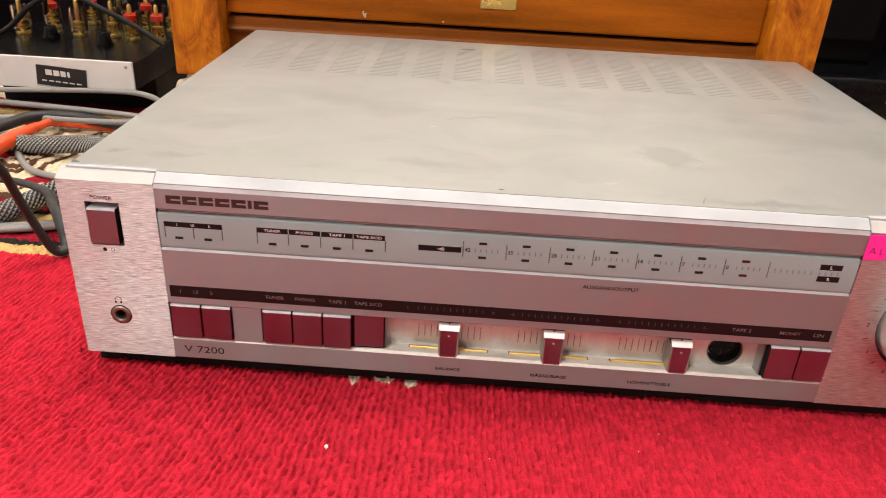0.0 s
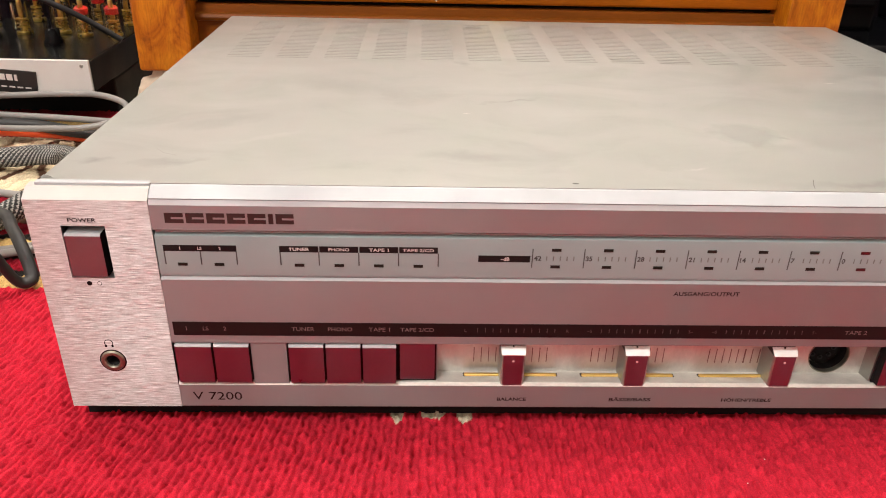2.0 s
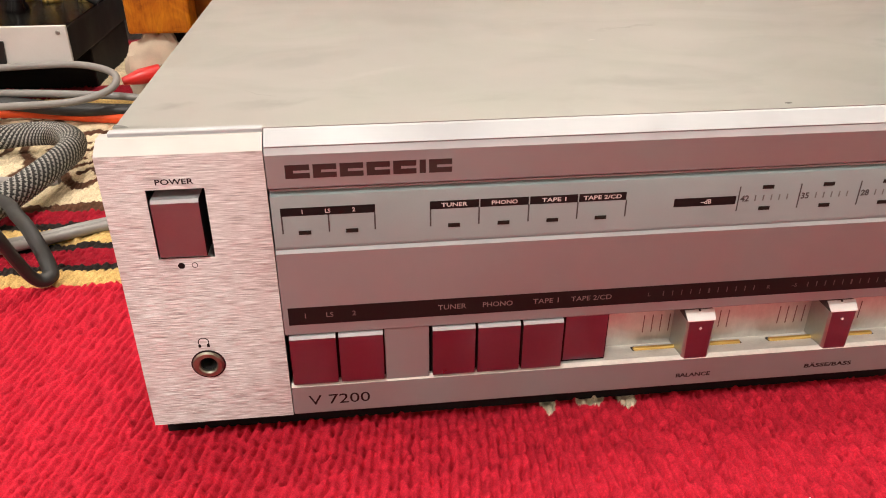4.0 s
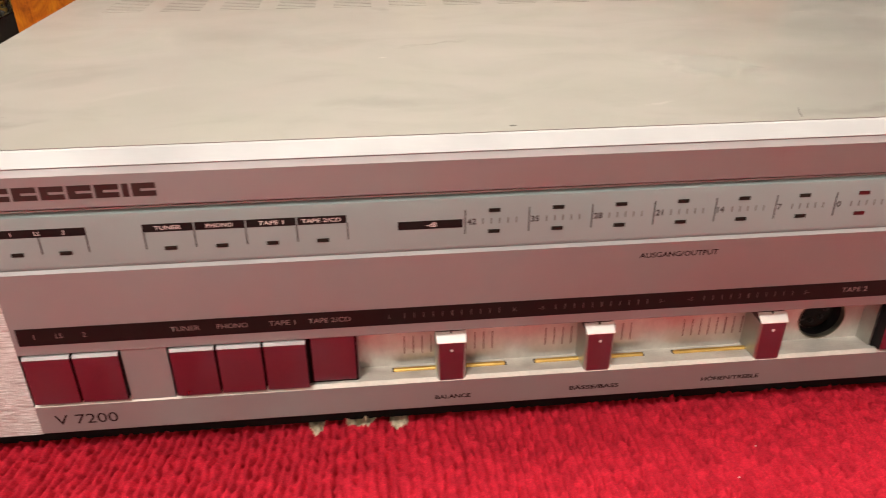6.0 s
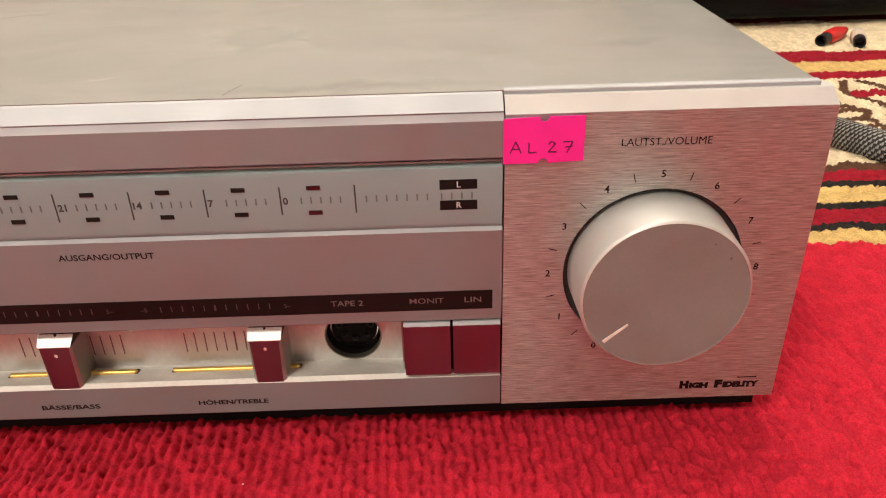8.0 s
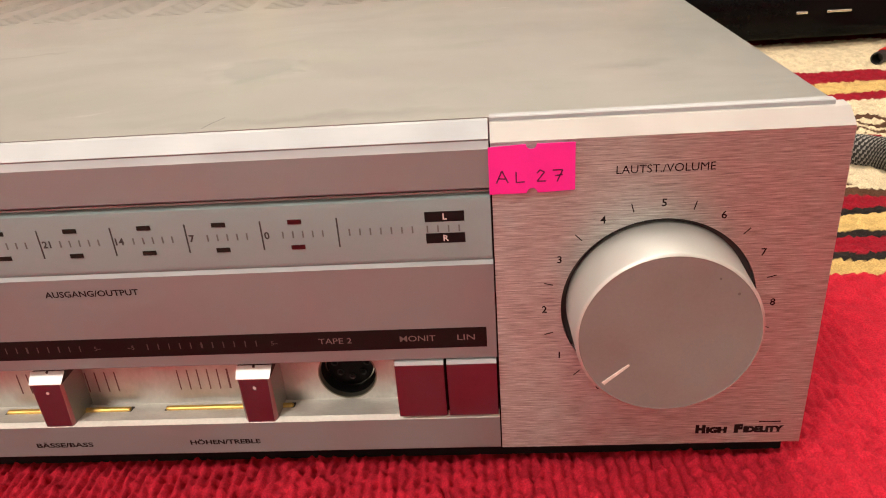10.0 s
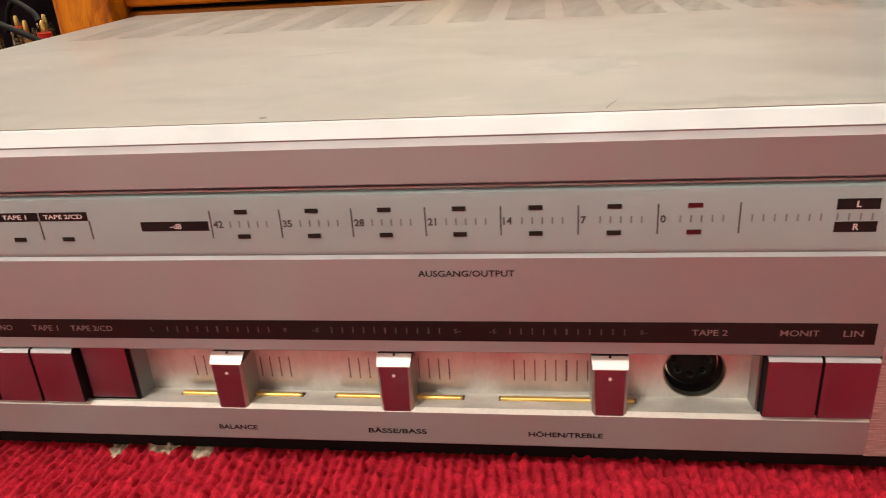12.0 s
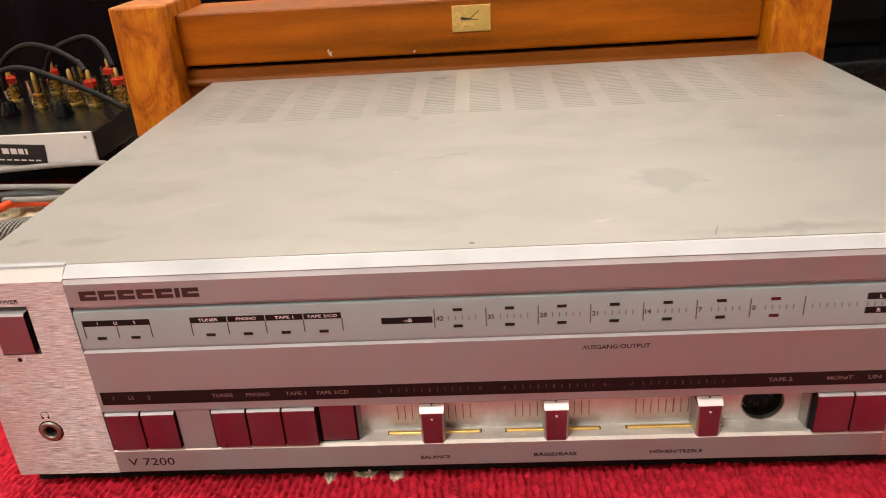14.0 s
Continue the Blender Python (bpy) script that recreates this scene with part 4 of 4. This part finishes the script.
    for a, b in ((-0.1787, -0.1643), (-0.1634, -0.1494), (-0.1335, -0.1196), (-0.1187, -0.1048), (-0.1039, -0.0905)):
        push_button(amp, a, b, z0, z1, -0.0016, 0.0021)
    tagged(push_button(amp, -0.0890, -0.0747, z0 + 0.0002, z1 + 0.0006, 0.0012, 0.0021), "pressed-in mirror key")
    for a, b in ((0.1113, 0.1249), (0.1257, 0.1395)):
        push_button(amp, a, b, z0, z1, -0.0016, 0.0021)

    # volume knob and dial
    hub = Matrix.Translation((DIAL[0], 0, DIAL[1])) @ FACING
    # groove floor coloured dark in place of the knob's shadow
    part("dial_well", lathe([(0.0252, 0.0), (0.0252, -0.0022), (0, -0.0022)], hub, 72), DARK_CAVITY, amp, "ring groove round the knob, darkened for the shade in it")
    knob = part("volume_knob", lathe([(0.0236, -0.0022), (0.0235, 0.0005), (0.0230, 0.0139), (0.0227, 0.0145), (0.0222, 0.0148)], hub, 96), KNOB_LIT, amp, "large turned aluminium volume knob", smooth=True)
    part("knob_face", lathe([(0.0222, 0.0148), (0.0219, 0.0147), (0, 0.0147)], hub, 96), KNOB_SHADED, knob)
    bm = bmesh.new()
    d, n = Vector((-0.758, -0.652)), Vector((0.652, -0.758)) * 0.00042
    slab([(DIAL[0] + d.x * r + s * n.x * w, DIAL[1] + d.y * r + s * n.y * w) for r, s, w in ((0.0209, 1, 1.2), (0.0125, 1, 0.7), (0.0125, -1, 0.7), (0.0209, -1, 1.2))], -0.01488, -0.0146, bm)
    part("pointer", bm, LINT, knob, "pale pointer line")
    for dx, dz, r in ((0.0155, 0.0115, 0.0004), (0.0108, 0.0158, 0.0003)):
        part("nick", lathe([(0, 0.00005), (r, 0.00004), (r, -0.0001), (0, -0.0001)], Matrix.Translation((DIAL[0] + dx, -0.0147, DIAL[1] + dz)) @ FACING, 8), GROOVE, knob)
    for k in range(9):
        a = radians(150 - 30 * k)
        lettering(str(k), DIAL[0] - 0.0295 * math.sin(a), DIAL[1] + 0.0295 * math.cos(a), 0.0021, BLACK_PRINT, right, 0.0)
        a -= radians(15)
        t, r = Vector((-math.sin(a), math.cos(a))), Vector((math.cos(a), math.sin(a))) * 0.00013
        part("dial_tick", slab([(DIAL[0] + t.x * q + s * r.x, DIAL[1] + t.y * q + s * r.y) for q, s in ((0.0282, 1), (0.0306, 1), (0.0306, -1), (0.0282, -1))], -0.00006, 0), BLACK_PRINT, right)
    lettering("LAUTST./VOLUME", 0.1821, 0.1006, 0.0021, BLACK_PRINT, right, 0.0, 0.0235, bold=0.0)
    for word, px, tall, wide in (("H", 0.1955, 0.0031, 0.0028), ("IGH", 0.1985, 0.0023, 0.0058), ("F", 0.2063, 0.0031, 0.0024), ("IDELITY", 0.2089, 0.0023, 0.0112)):
        lettering(word, px, 0.0186 + tall / 2, tall, BLACK_PRINT, right, 0.0, wide, "LEFT", bold=0.085)
    bars([(0.2130, 0.2190, 0.0222, 0.0226)], BLACK_PRINT, right, 0.0, "small_print")
    return amp


def price_sticker():
    """Fluorescent paper tag, notched above and below, with a pen-written lot mark."""
    ob = thing("price_sticker", (0.150, 0, 0.102), "fluorescent pink paper sticker with handwritten lot mark", "sticker")
    x0, x1, z0, z1 = 0.1396, 0.1604, 0.0961, 0.1086
    top = [(0.1500 + 0.0013 * math.cos(a), z1 - 0.0013 * math.sin(a)) for a in np.linspace(0, math.pi, 9)]
    low = [(0.1500 - 0.0013 * math.cos(a), z0 + 0.0013 * math.sin(a)) for a in np.linspace(0, math.pi, 9)]
    outline = [(x1, z0 + 0.0004), (x1, z1), *top, (x0, z1 - 0.0004), (x0, z0), *low]
    part("paper", slab(outline, -0.0012, -0.00095), PINK, ob)
    strokes = [
        ((0.1414, 0.0990), (0.1428, 0.1022)), ((0.1428, 0.1022), (0.1442, 0.0990)), ((0.1418, 0.1002), (0.1440, 0.1000)),
        ((0.1462, 0.1018), (0.1462, 0.0990)), ((0.1462, 0.0990), (0.1482, 0.0991)),
        ((0.1512, 0.1012), (0.1520, 0.1020)), ((0.1520, 0.1020), (0.1530, 0.1014)), ((0.1530, 0.1014), (0.1512, 0.0991)), ((0.1512, 0.0991), (0.1534, 0.0991)),
        ((0.1550, 0.1018), (0.1574, 0.1018)), ((0.1574, 0.1018), (0.1560, 0.0988)), ((0.1556, 0.1003), (0.1574, 0.1006)),
    ]
    bm = bmesh.new()
    for a, b in strokes:
        d = Vector(b) - Vector(a)
        n = Vector((d.y, -d.x)).normalized() * 0.00016
        slab([(p[0] + s * n.x, p[1] + s * n.y) for p, s in ((a, 1), (b, 1), (b, -1), (a, -1))], -0.00126, -0.0012, bm)
    part("handwriting", bm, INK, ob, "thin black pen strokes")


# ---- behind the amplifier ----
def wooden_stand():
    ob = thing("wooden_cabinet", (-0.03, 0.42, 0), "orange-brown burl veneered cabinet with gold badge on its rail", "cabinet")
    part("post", boxed(-0.3112, -0.2668, 0.366, 0.46, 0.060, 0.1672, r=0.002), WOOD, ob)
    part("post", boxed(0.2122, 0.2566, 0.366, 0.46, 0.060, 0.1672, r=0.002), WOOD, ob)
    rail = part("rail", boxed(-0.2668, 0.2122, 0.3880, 0.46, 0.1137, 0.1565, r=0.0018), WOOD_PLAIN, ob)
    part("lower_panel", extruded([(0.455, 0.062), (0.3905, 0.062), (0.3905, 0.0965), (0.3865, 0.0975), (0.3853, 0.1000), (0.3865, 0.1025), (0.3905, 0.1035), (0.3912, 0.1090), (0.3930, 0.1105), (0.455, 0.1105)], -0.2668, 0.2122), MAHOGANY, ob, "red-brown lower panel with a bead moulding")
    part("shadow_joint", boxed(-0.2668, 0.2122, 0.400, 0.45, 0.1105, 0.1137), MATT_BLACK, ob)
    part("plinth", boxed(-0.300, 0.245, 0.385, 0.455, 0.0, 0.060), MATT_BLACK, ob, "matt black recessed plinth")
    badge = part("badge", boxed(-0.0378, -0.0058, 0.3868, 0.3885, 0.1300, 0.1515, r=0.0006), GOLD, rail, "gold badge plate with engraved sign")
    bm = bmesh.new()
    slab([(-0.030, 0.1399), (-0.0165, 0.1397), (-0.0165, 0.1392), (-0.030, 0.1422)], 0.38665, 0.3869, bm)
    slab([(-0.024, 0.1402), (-0.0155, 0.1467), (-0.0150, 0.1464), (-0.0235, 0.1399)], 0.38665, 0.3869, bm)
    part("engraving", bm, LOGO_PRINT, badge)
    for px, pz, s in ((-0.1405, 0.1182, 0.0022), (-0.142, 0.1207, 0.0014), (-0.0700, 0.1162, 0.0012)):
        part("chip", slab([(px + s * math.cos(a) * (0.6 + 0.5 * math.sin(3 * a + px * 99)), pz + s * math.sin(a)) for a in np.linspace(0, 5.8, 9)], 0.3877, 0.3881), PAPER, rail, "pale chip in the veneer")


def binding_post(red):
    """Clear insulated terminal with a ribbed gold core, set at the origin; red ones have a collar."""
    ob = thing("binding_post", (0, 0, 0), "clear and gold binding post with red ring" if red else "clear binding post with ribbed gold core", "terminal", "terminals on the switch box")
    part("base_nut", lathe([(0, 0), (0.0070, 0), (0.0074, 0.001), (0.0070, 0.003), (0, 0.003)], n=16), TERMINAL_GOLD, ob, smooth=True)
    part("core", lathe([(0, 0.003), (0.0030, 0.003), (0.0030, 0.006), (0.0054, 0.0065), (0.0054, 0.0078), (0.0034, 0.0084), (0.0034, 0.0092), (0.0054, 0.0098), (0.0054, 0.0112), (0.0034, 0.0118), (0.0034, 0.0126), (0.0054, 0.0132), (0.0054, 0.0146), (0.0024, 0.0152), (0.0024, 0.027), (0, 0.027)], n=16), TERMINAL_GOLD, ob, "ribbed gold core", smooth=True)
    part("clear_sleeve", lathe([(0.0068, 0.005), (0.0086, 0.005), (0.0090, 0.006), (0.0090, 0.027), (0.0082, 0.029), (0.0068, 0.029)], n=20, closed=True), ACRYLIC, ob, "clear acrylic sleeve", smooth=True)
    part("pin", lathe([(0, 0.027), (0.0022, 0.027), (0.0022, 0.034), (0.0012, 0.036), (0, 0.036)], n=12), TERMINAL_GOLD, ob, smooth=True)
    if red:
        part("collar", lathe([(0, 0.0200), (0.0062, 0.0200), (0.0062, 0.0250), (0, 0.0250)], n=18), RED, ob, "red collar", smooth=True)
    return ob


def switch_box():
    ob = thing("speaker_switch_box", (-0.4376, 0.45, 0), "black speaker switch box with white front plate and name plate", "switch box")
    part("case", boxed(-0.5256, -0.3566, 0.3775, 0.545, 0.0379, 0.0634, r=0.001), MATT_BLACK, ob)
    part("top_plate", boxed(-0.5256, -0.3568, 0.3778, 0.545, 0.0634, 0.0646, r=0.0004), SMOKED_BLACK, ob, "glossy black top plate")
    front = part("front_plate", boxed(-0.5276, -0.3556, 0.3745, 0.3775, 0.0362, 0.0656, r=0.0006), WHITE_PANEL, ob, "white painted front plate")
    plate = part("name_plate", slab([(-0.4482, 0.0405), (-0.4014, 0.0372), (-0.3996, 0.0557), (-0.4464, 0.0590)], 0.3732, 0.3746), BLACK, front, "black name plate")
    bm = bmesh.new()
    for a, b in ((-0.4381, -0.4321), (-0.4306, -0.4251), (-0.4238, -0.4191), (-0.4176, -0.4154)):
        box(bm, a, b, 0.3729, 0.3733, 0.0489, 0.0539)
    for k in range(6):
        box(bm, -0.4426 + 0.0065 * k, -0.4381 + 0.0065 * k, 0.3729, 0.3733, 0.0429, 0.0440)
    for v in bm.verts:
        v.co.z -= 0.07 * (v.co.x + 0.4240)
    part("plate_marks", bm, PALE_PRINT, plate, "pale bars of a maker's name")
    part("screw", lathe([(0, 0.0008), (0.0012, 0.0008), (0.0017, 0), (0, 0)], Matrix.Translation((-0.3616, 0.3745, 0.0609)) @ FACING, 14), SLIDER_SIDE, front)
    for x, y in ((-0.4096, 0.438), (-0.4706, 0.452)):
        k = part("switch_knob", lathe([(0, 0.0646), (0.0086, 0.0646), (0.0086, 0.0674), (0.0066, 0.0709), (0.0064, 0.0759), (0.0045, 0.0782), (0, 0.0788)], Matrix.Translation((x, y, 0)), 20), GLOSS_BLACK, ob, "glossy black switch knob", smooth=True)
    kinds = {True: binding_post(True), False: binding_post(False)}
    kinds[True].matrix_basis, kinds[False].matrix_basis = pose(-0.3686, 0.474, 0.0646), pose(-0.4186, 0.480, 0.0646)
    for x, y, red in ((-0.3946, 0.470, True), (-0.4526, 0.476, False), (-0.4966, 0.507, True), (-0.4666, 0.536, True), (-0.4336, 0.532, False), (-0.4016, 0.528, True), (-0.3736, 0.524, False), (-0.5096, 0.470, False)):
        copy_thing(kinds[red], pose(x, y, 0.0646, rz=x * 900))


def black_box():
    """A flat black box under the switch box."""
    ob = thing("flat_box", (-0.4376, 0.46, 0), "flat matt black box beneath the speaker switch box", "box")
    part("body", boxed(-0.5236, -0.3616, 0.436, 0.545, 0.001, 0.0346, r=0.002), MATT_BLACK, ob)
    part("lid", boxed(-0.5246, -0.3606, 0.435, 0.546, 0.0346, 0.0378, r=0.001), MATT_BLACK, ob)


def cable(name, points, radius, material, label, n=12, per=8, flat=1.0, weave=False):
    ob = part(name, tube(points, radius, n, per, flat, weave=weave), material, smooth=not weave)
    return tagged(ob, label, "cable")


def plug(name, a, b, radius, material, label, tip=CHROME):
    """A connector lying from a (cable end) to b (tip)."""
    a, b = Vector(a), Vector(b)
    turn = Matrix.Translation(a) @ (b - a).to_track_quat("Z", "Y").to_matrix().to_4x4()
    h = (b - a).length
    ob = thing(name, (0, 0, 0), label, "plug")
    part("boot", lathe([(0, 0), (radius * 0.5, 0), (radius * 0.62, h * 0.1), (radius, h * 0.35), (radius, h * 0.72), (radius * 0.9, h * 0.76), (0, h * 0.76)], turn, 20), material, ob, smooth=True)
    part("shell", lathe([(radius * 0.62, h * 0.76), (radius * 0.8, h * 0.77), (radius * 0.8, h), (radius * 0.62, h), (radius * 0.5, h * 0.8), (0, h * 0.8)], turn, 20), tip, ob, smooth=True)


def cables():
    braid = (BRAID_DARK, BRAID_PALE)
    cable("braided_cable", [(-0.60, 0.27, 0.012), (-0.50, 0.283, 0.012), (-0.44, 0.288, 0.013), (-0.399, 0.286, 0.014), (-0.359, 0.284, 0.018), (-0.334, 0.270, 0.021), (-0.322, 0.245, 0.022), (-0.328, 0.213, 0.020), (-0.345, 0.173, 0.016), (-0.375, 0.138, 0.012), (-0.45, 0.105, 0.011), (-0.58, 0.09, 0.011)], 0.0071, braid, "black and white braided mains cable looped on rug", 48, 44, weave=True)
    cable("braided_cable", [(0.28, 0.262, 0.010), (0.32, 0.256, 0.010), (0.352, 0.242, 0.010), (0.366, 0.225, 0.010), (0.385, 0.200, 0.010), (0.43, 0.170, 0.010), (0.55, 0.15, 0.010)], 0.0085, braid, "black and white braided mains cable lying on rug", 48, 40, weave=True)
    cable("flat_cable", [(-0.58, 0.13, 0.10), (-0.42, 0.085, 0.125), (-0.335, 0.077, 0.108), (-0.312, 0.088, 0.078), (-0.309, 0.102, 0.042), (-0.301, 0.108, 0.013), (-0.296, 0.114, 0.009), (-0.298, 0.120, 0.013), (-0.305, 0.129, 0.0225), (-0.315, 0.142, 0.0265), (-0.338, 0.170, 0.025), (-0.40, 0.20, 0.018), (-0.56, 0.21, 0.012)], 0.0036, GREY_CABLE, "dark grey flat cable bent in a loop", 12, 10, 0.7)
    cable("white_cable", [(-0.62, 0.365, 0.026), (-0.50, 0.362, 0.025), (-0.42, 0.357, 0.024), (-0.36, 0.352, 0.023), (-0.31, 0.348, 0.020), (-0.26, 0.345, 0.012), (-0.22, 0.335, 0.006)], 0.0027, WHITE_CABLE, "grey-white cable trailing across the rug", 12)
    cable("white_cable", [(-0.62, 0.355, 0.036), (-0.50, 0.360, 0.036), (-0.44, 0.363, 0.038), (-0.38, 0.364, 0.0405), (-0.345, 0.362, 0.0405), (-0.322, 0.352, 0.036), (-0.322, 0.335, 0.030), (-0.345, 0.326, 0.025), (-0.39, 0.33, 0.022), (-0.46, 0.345, 0.016), (-0.58, 0.33, 0.008)], 0.0025, WHITE_CABLE, "grey-white cable doubled back before the switch box", 12)
    cable("white_cable", [(-0.56, 0.36, 0.007), (-0.46, 0.33, 0.006), (-0.425, 0.285, 0.006), (-0.395, 0.250, 0.006), (-0.365, 0.237, 0.006), (-0.33, 0.235, 0.005)], 0.0028, WHITE_CABLE, "thin grey-white cable curving on the rug", 10)
    for dy in (0, 0.0052):
        cable("white_cable", [(-0.56, 0.130 + dy, 0.005), (-0.42, 0.128 + dy, 0.006), (-0.353, 0.140 + dy, 0.007), (-0.318, 0.152 + dy, 0.007), (-0.295, 0.166 + dy, 0.006), (-0.262, 0.182 + dy, 0.005), (-0.225, 0.19 + dy, 0.005)], 0.0026, WHITE_CABLE, "thin grey-white twin lead lying on the rug", 10)
    cable("black_cable", [(-0.52, 0.26, 0.016), (-0.455, 0.300, 0.020), (-0.438, 0.338, 0.020), (-0.405, 0.352, 0.018), (-0.36, 0.346, 0.014), (-0.30, 0.34, 0.012), (-0.23, 0.335, 0.010)], 0.0050, GREY_CABLE, "black cable arching over the rug")
    cable("red_cable", [(-0.424, 0.317, 0.017), (-0.421, 0.338, 0.016), (-0.405, 0.351, 0.011), (-0.385, 0.354, 0.009), (-0.350, 0.346, 0.008), (-0.31, 0.335, 0.008)], 0.0036, ORANGE, "orange-red lead running from its plug")
    plug("orange_plug", (-0.424, 0.320, 0.018), (-0.434, 0.238, 0.015), 0.0068, ORANGE, "orange rubber boot of a cable plug on rug", BLACK)
    plug("red_plug", (-0.318, 0.354, 0.030), (-0.284, 0.364, 0.036), 0.0056, RED, "red plastic phono plug on the cables")
    plug("red_plug", (0.489, 0.489, 0.008), (0.452, 0.455, 0.008), 0.0062, RED, "red phono plug lying on rug border", BLACK)
    plug("black_plug", (0.500, 0.490, 0.007), (0.482, 0.448, 0.007), 0.0060, PAPER, "cream phono plug with black ring on rug", BLACK)
    # loose wires above the switch box
    cable("black_cable", [(-0.56, 0.42, 0.05), (-0.498, 0.42, 0.078), (-0.471, 0.422, 0.101), (-0.450, 0.428, 0.112), (-0.432, 0.435, 0.111), (-0.404, 0.435, 0.100), (-0.378, 0.436, 0.087), (-0.349, 0.437, 0.069)], 0.0026, THIN_LEAD, "thin black lead drooping over the switch box", 10)
    cable("black_cable", [(-0.50, 0.50, 0.080), (-0.488, 0.49, 0.108), (-0.460, 0.485, 0.124), (-0.430, 0.48, 0.121), (-0.405, 0.475, 0.108), (-0.397, 0.470, 0.100)], 0.0026, THIN_LEAD, "black lead arching between the terminals", 10)
    cable("black_cable", [(-0.46, 0.51, 0.088), (-0.440, 0.50, 0.115), (-0.405, 0.50, 0.127), (-0.384, 0.49, 0.118), (-0.371, 0.474, 0.102)], 0.0026, THIN_LEAD, "black lead arching between the terminals", 10)


def crumpled_cloth():
    """A scrap of cream cloth heaped before the cabinet."""
    bm = bmesh.new()
    bmesh.ops.create_icosphere(bm, subdivisions=4, radius=1)
    for v in bm.verts:
        k = 1 + 0.35 * noise.noise(v.co * 1.6) + 0.16 * noise.noise(v.co * 4.2)
        v.co = Vector((-0.296 + 0.022 * v.co.x * k, 0.377 + 0.010 * v.co.y * k, max(0.0005, 0.026 + 0.033 * v.co.z * k)))
    tagged(part("cloth_scrap", bm, PAPER, smooth=True), "crumpled cream cloth scrap beside the cabinet post", "cloth")


def black_equipment():
    ob = thing("turntable_base", (0.62, 0.68, 0), "glossy black low equipment base on rug border", "turntable")
    part("base", boxed(0.285, 0.98, 0.523, 0.86, 0.010, 0.058, r=0.012, seg=4), GLOSS_BLACK, ob, smooth=True)
    # lamp reflections on the rounded edge, drawn as small chrome bars
    for a, b in ((0.409, 0.419), (0.435, 0.456)):
        part("lamp_glint", boxed(a, b, 0.5205, 0.535, 0.0335, 0.0362, r=0.0010), CHROME, ob, "short chrome bar drawn as a lamp glint on the edge")
    for x in (0.33, 0.93):
        part("foot", lathe([(0, 0), (0.02, 0), (0.02, 0.012), (0, 0.012)], Matrix.Translation((x, 0.55, 0)), 20), BLACK, ob)
    # unseen tops: heights made up to set how much wall the cover mirrors
    for x0, x1, y, tall in ((0.300, 0.420, 0.60, 0.255), (0.475, 0.68, 0.62, 0.31)):
        sp = thing("loudspeaker", ((x0 + x1) / 2, y + 0.1, 0), "black loudspeaker cabinet standing behind the glossy base", "loudspeaker")
        part("cabinet", boxed(x0, x1, y, y + 0.22, 0.058, tall, r=0.004), SPEAKER_BLACK, sp)
        part("grille", boxed(x0 + 0.008, x1 - 0.008, y - 0.012, y, 0.085, tall - 0.015, r=0.003), GRILLE, sp, "dark cloth grille")


def lint(height):
    """Bits of fluff on the pile."""
    for x, y, s in ((-0.0953, -0.0444, 0.0014), (0.062, -0.019, 0.0003), (-0.02, -0.045, 0.0003), (0.05, -0.032, 0.0003)):
        bm = bmesh.new()
        bmesh.ops.create_icosphere(bm, subdivisions=2, radius=s)
        for v in bm.verts:
            k = 1 + 0.5 * noise.noise(v.co * 900 + Vector((x * 99, y * 99, 0)))
            v.co = Vector((x + v.co.x * k, y + v.co.y * k, height(x, y) + s * 0.3 + v.co.z * 0.55 * k))
        tagged(part("lint", bm, LINT, smooth=True), "white speck of lint caught on the rug", "lint", "lint on the rug")


room_shell()
dark_cloth()
pile_height = rug()
amplifier()
price_sticker()
wooden_stand()
switch_box()
black_box()
cables()
crumpled_cloth()
black_equipment()
lint(pile_height)
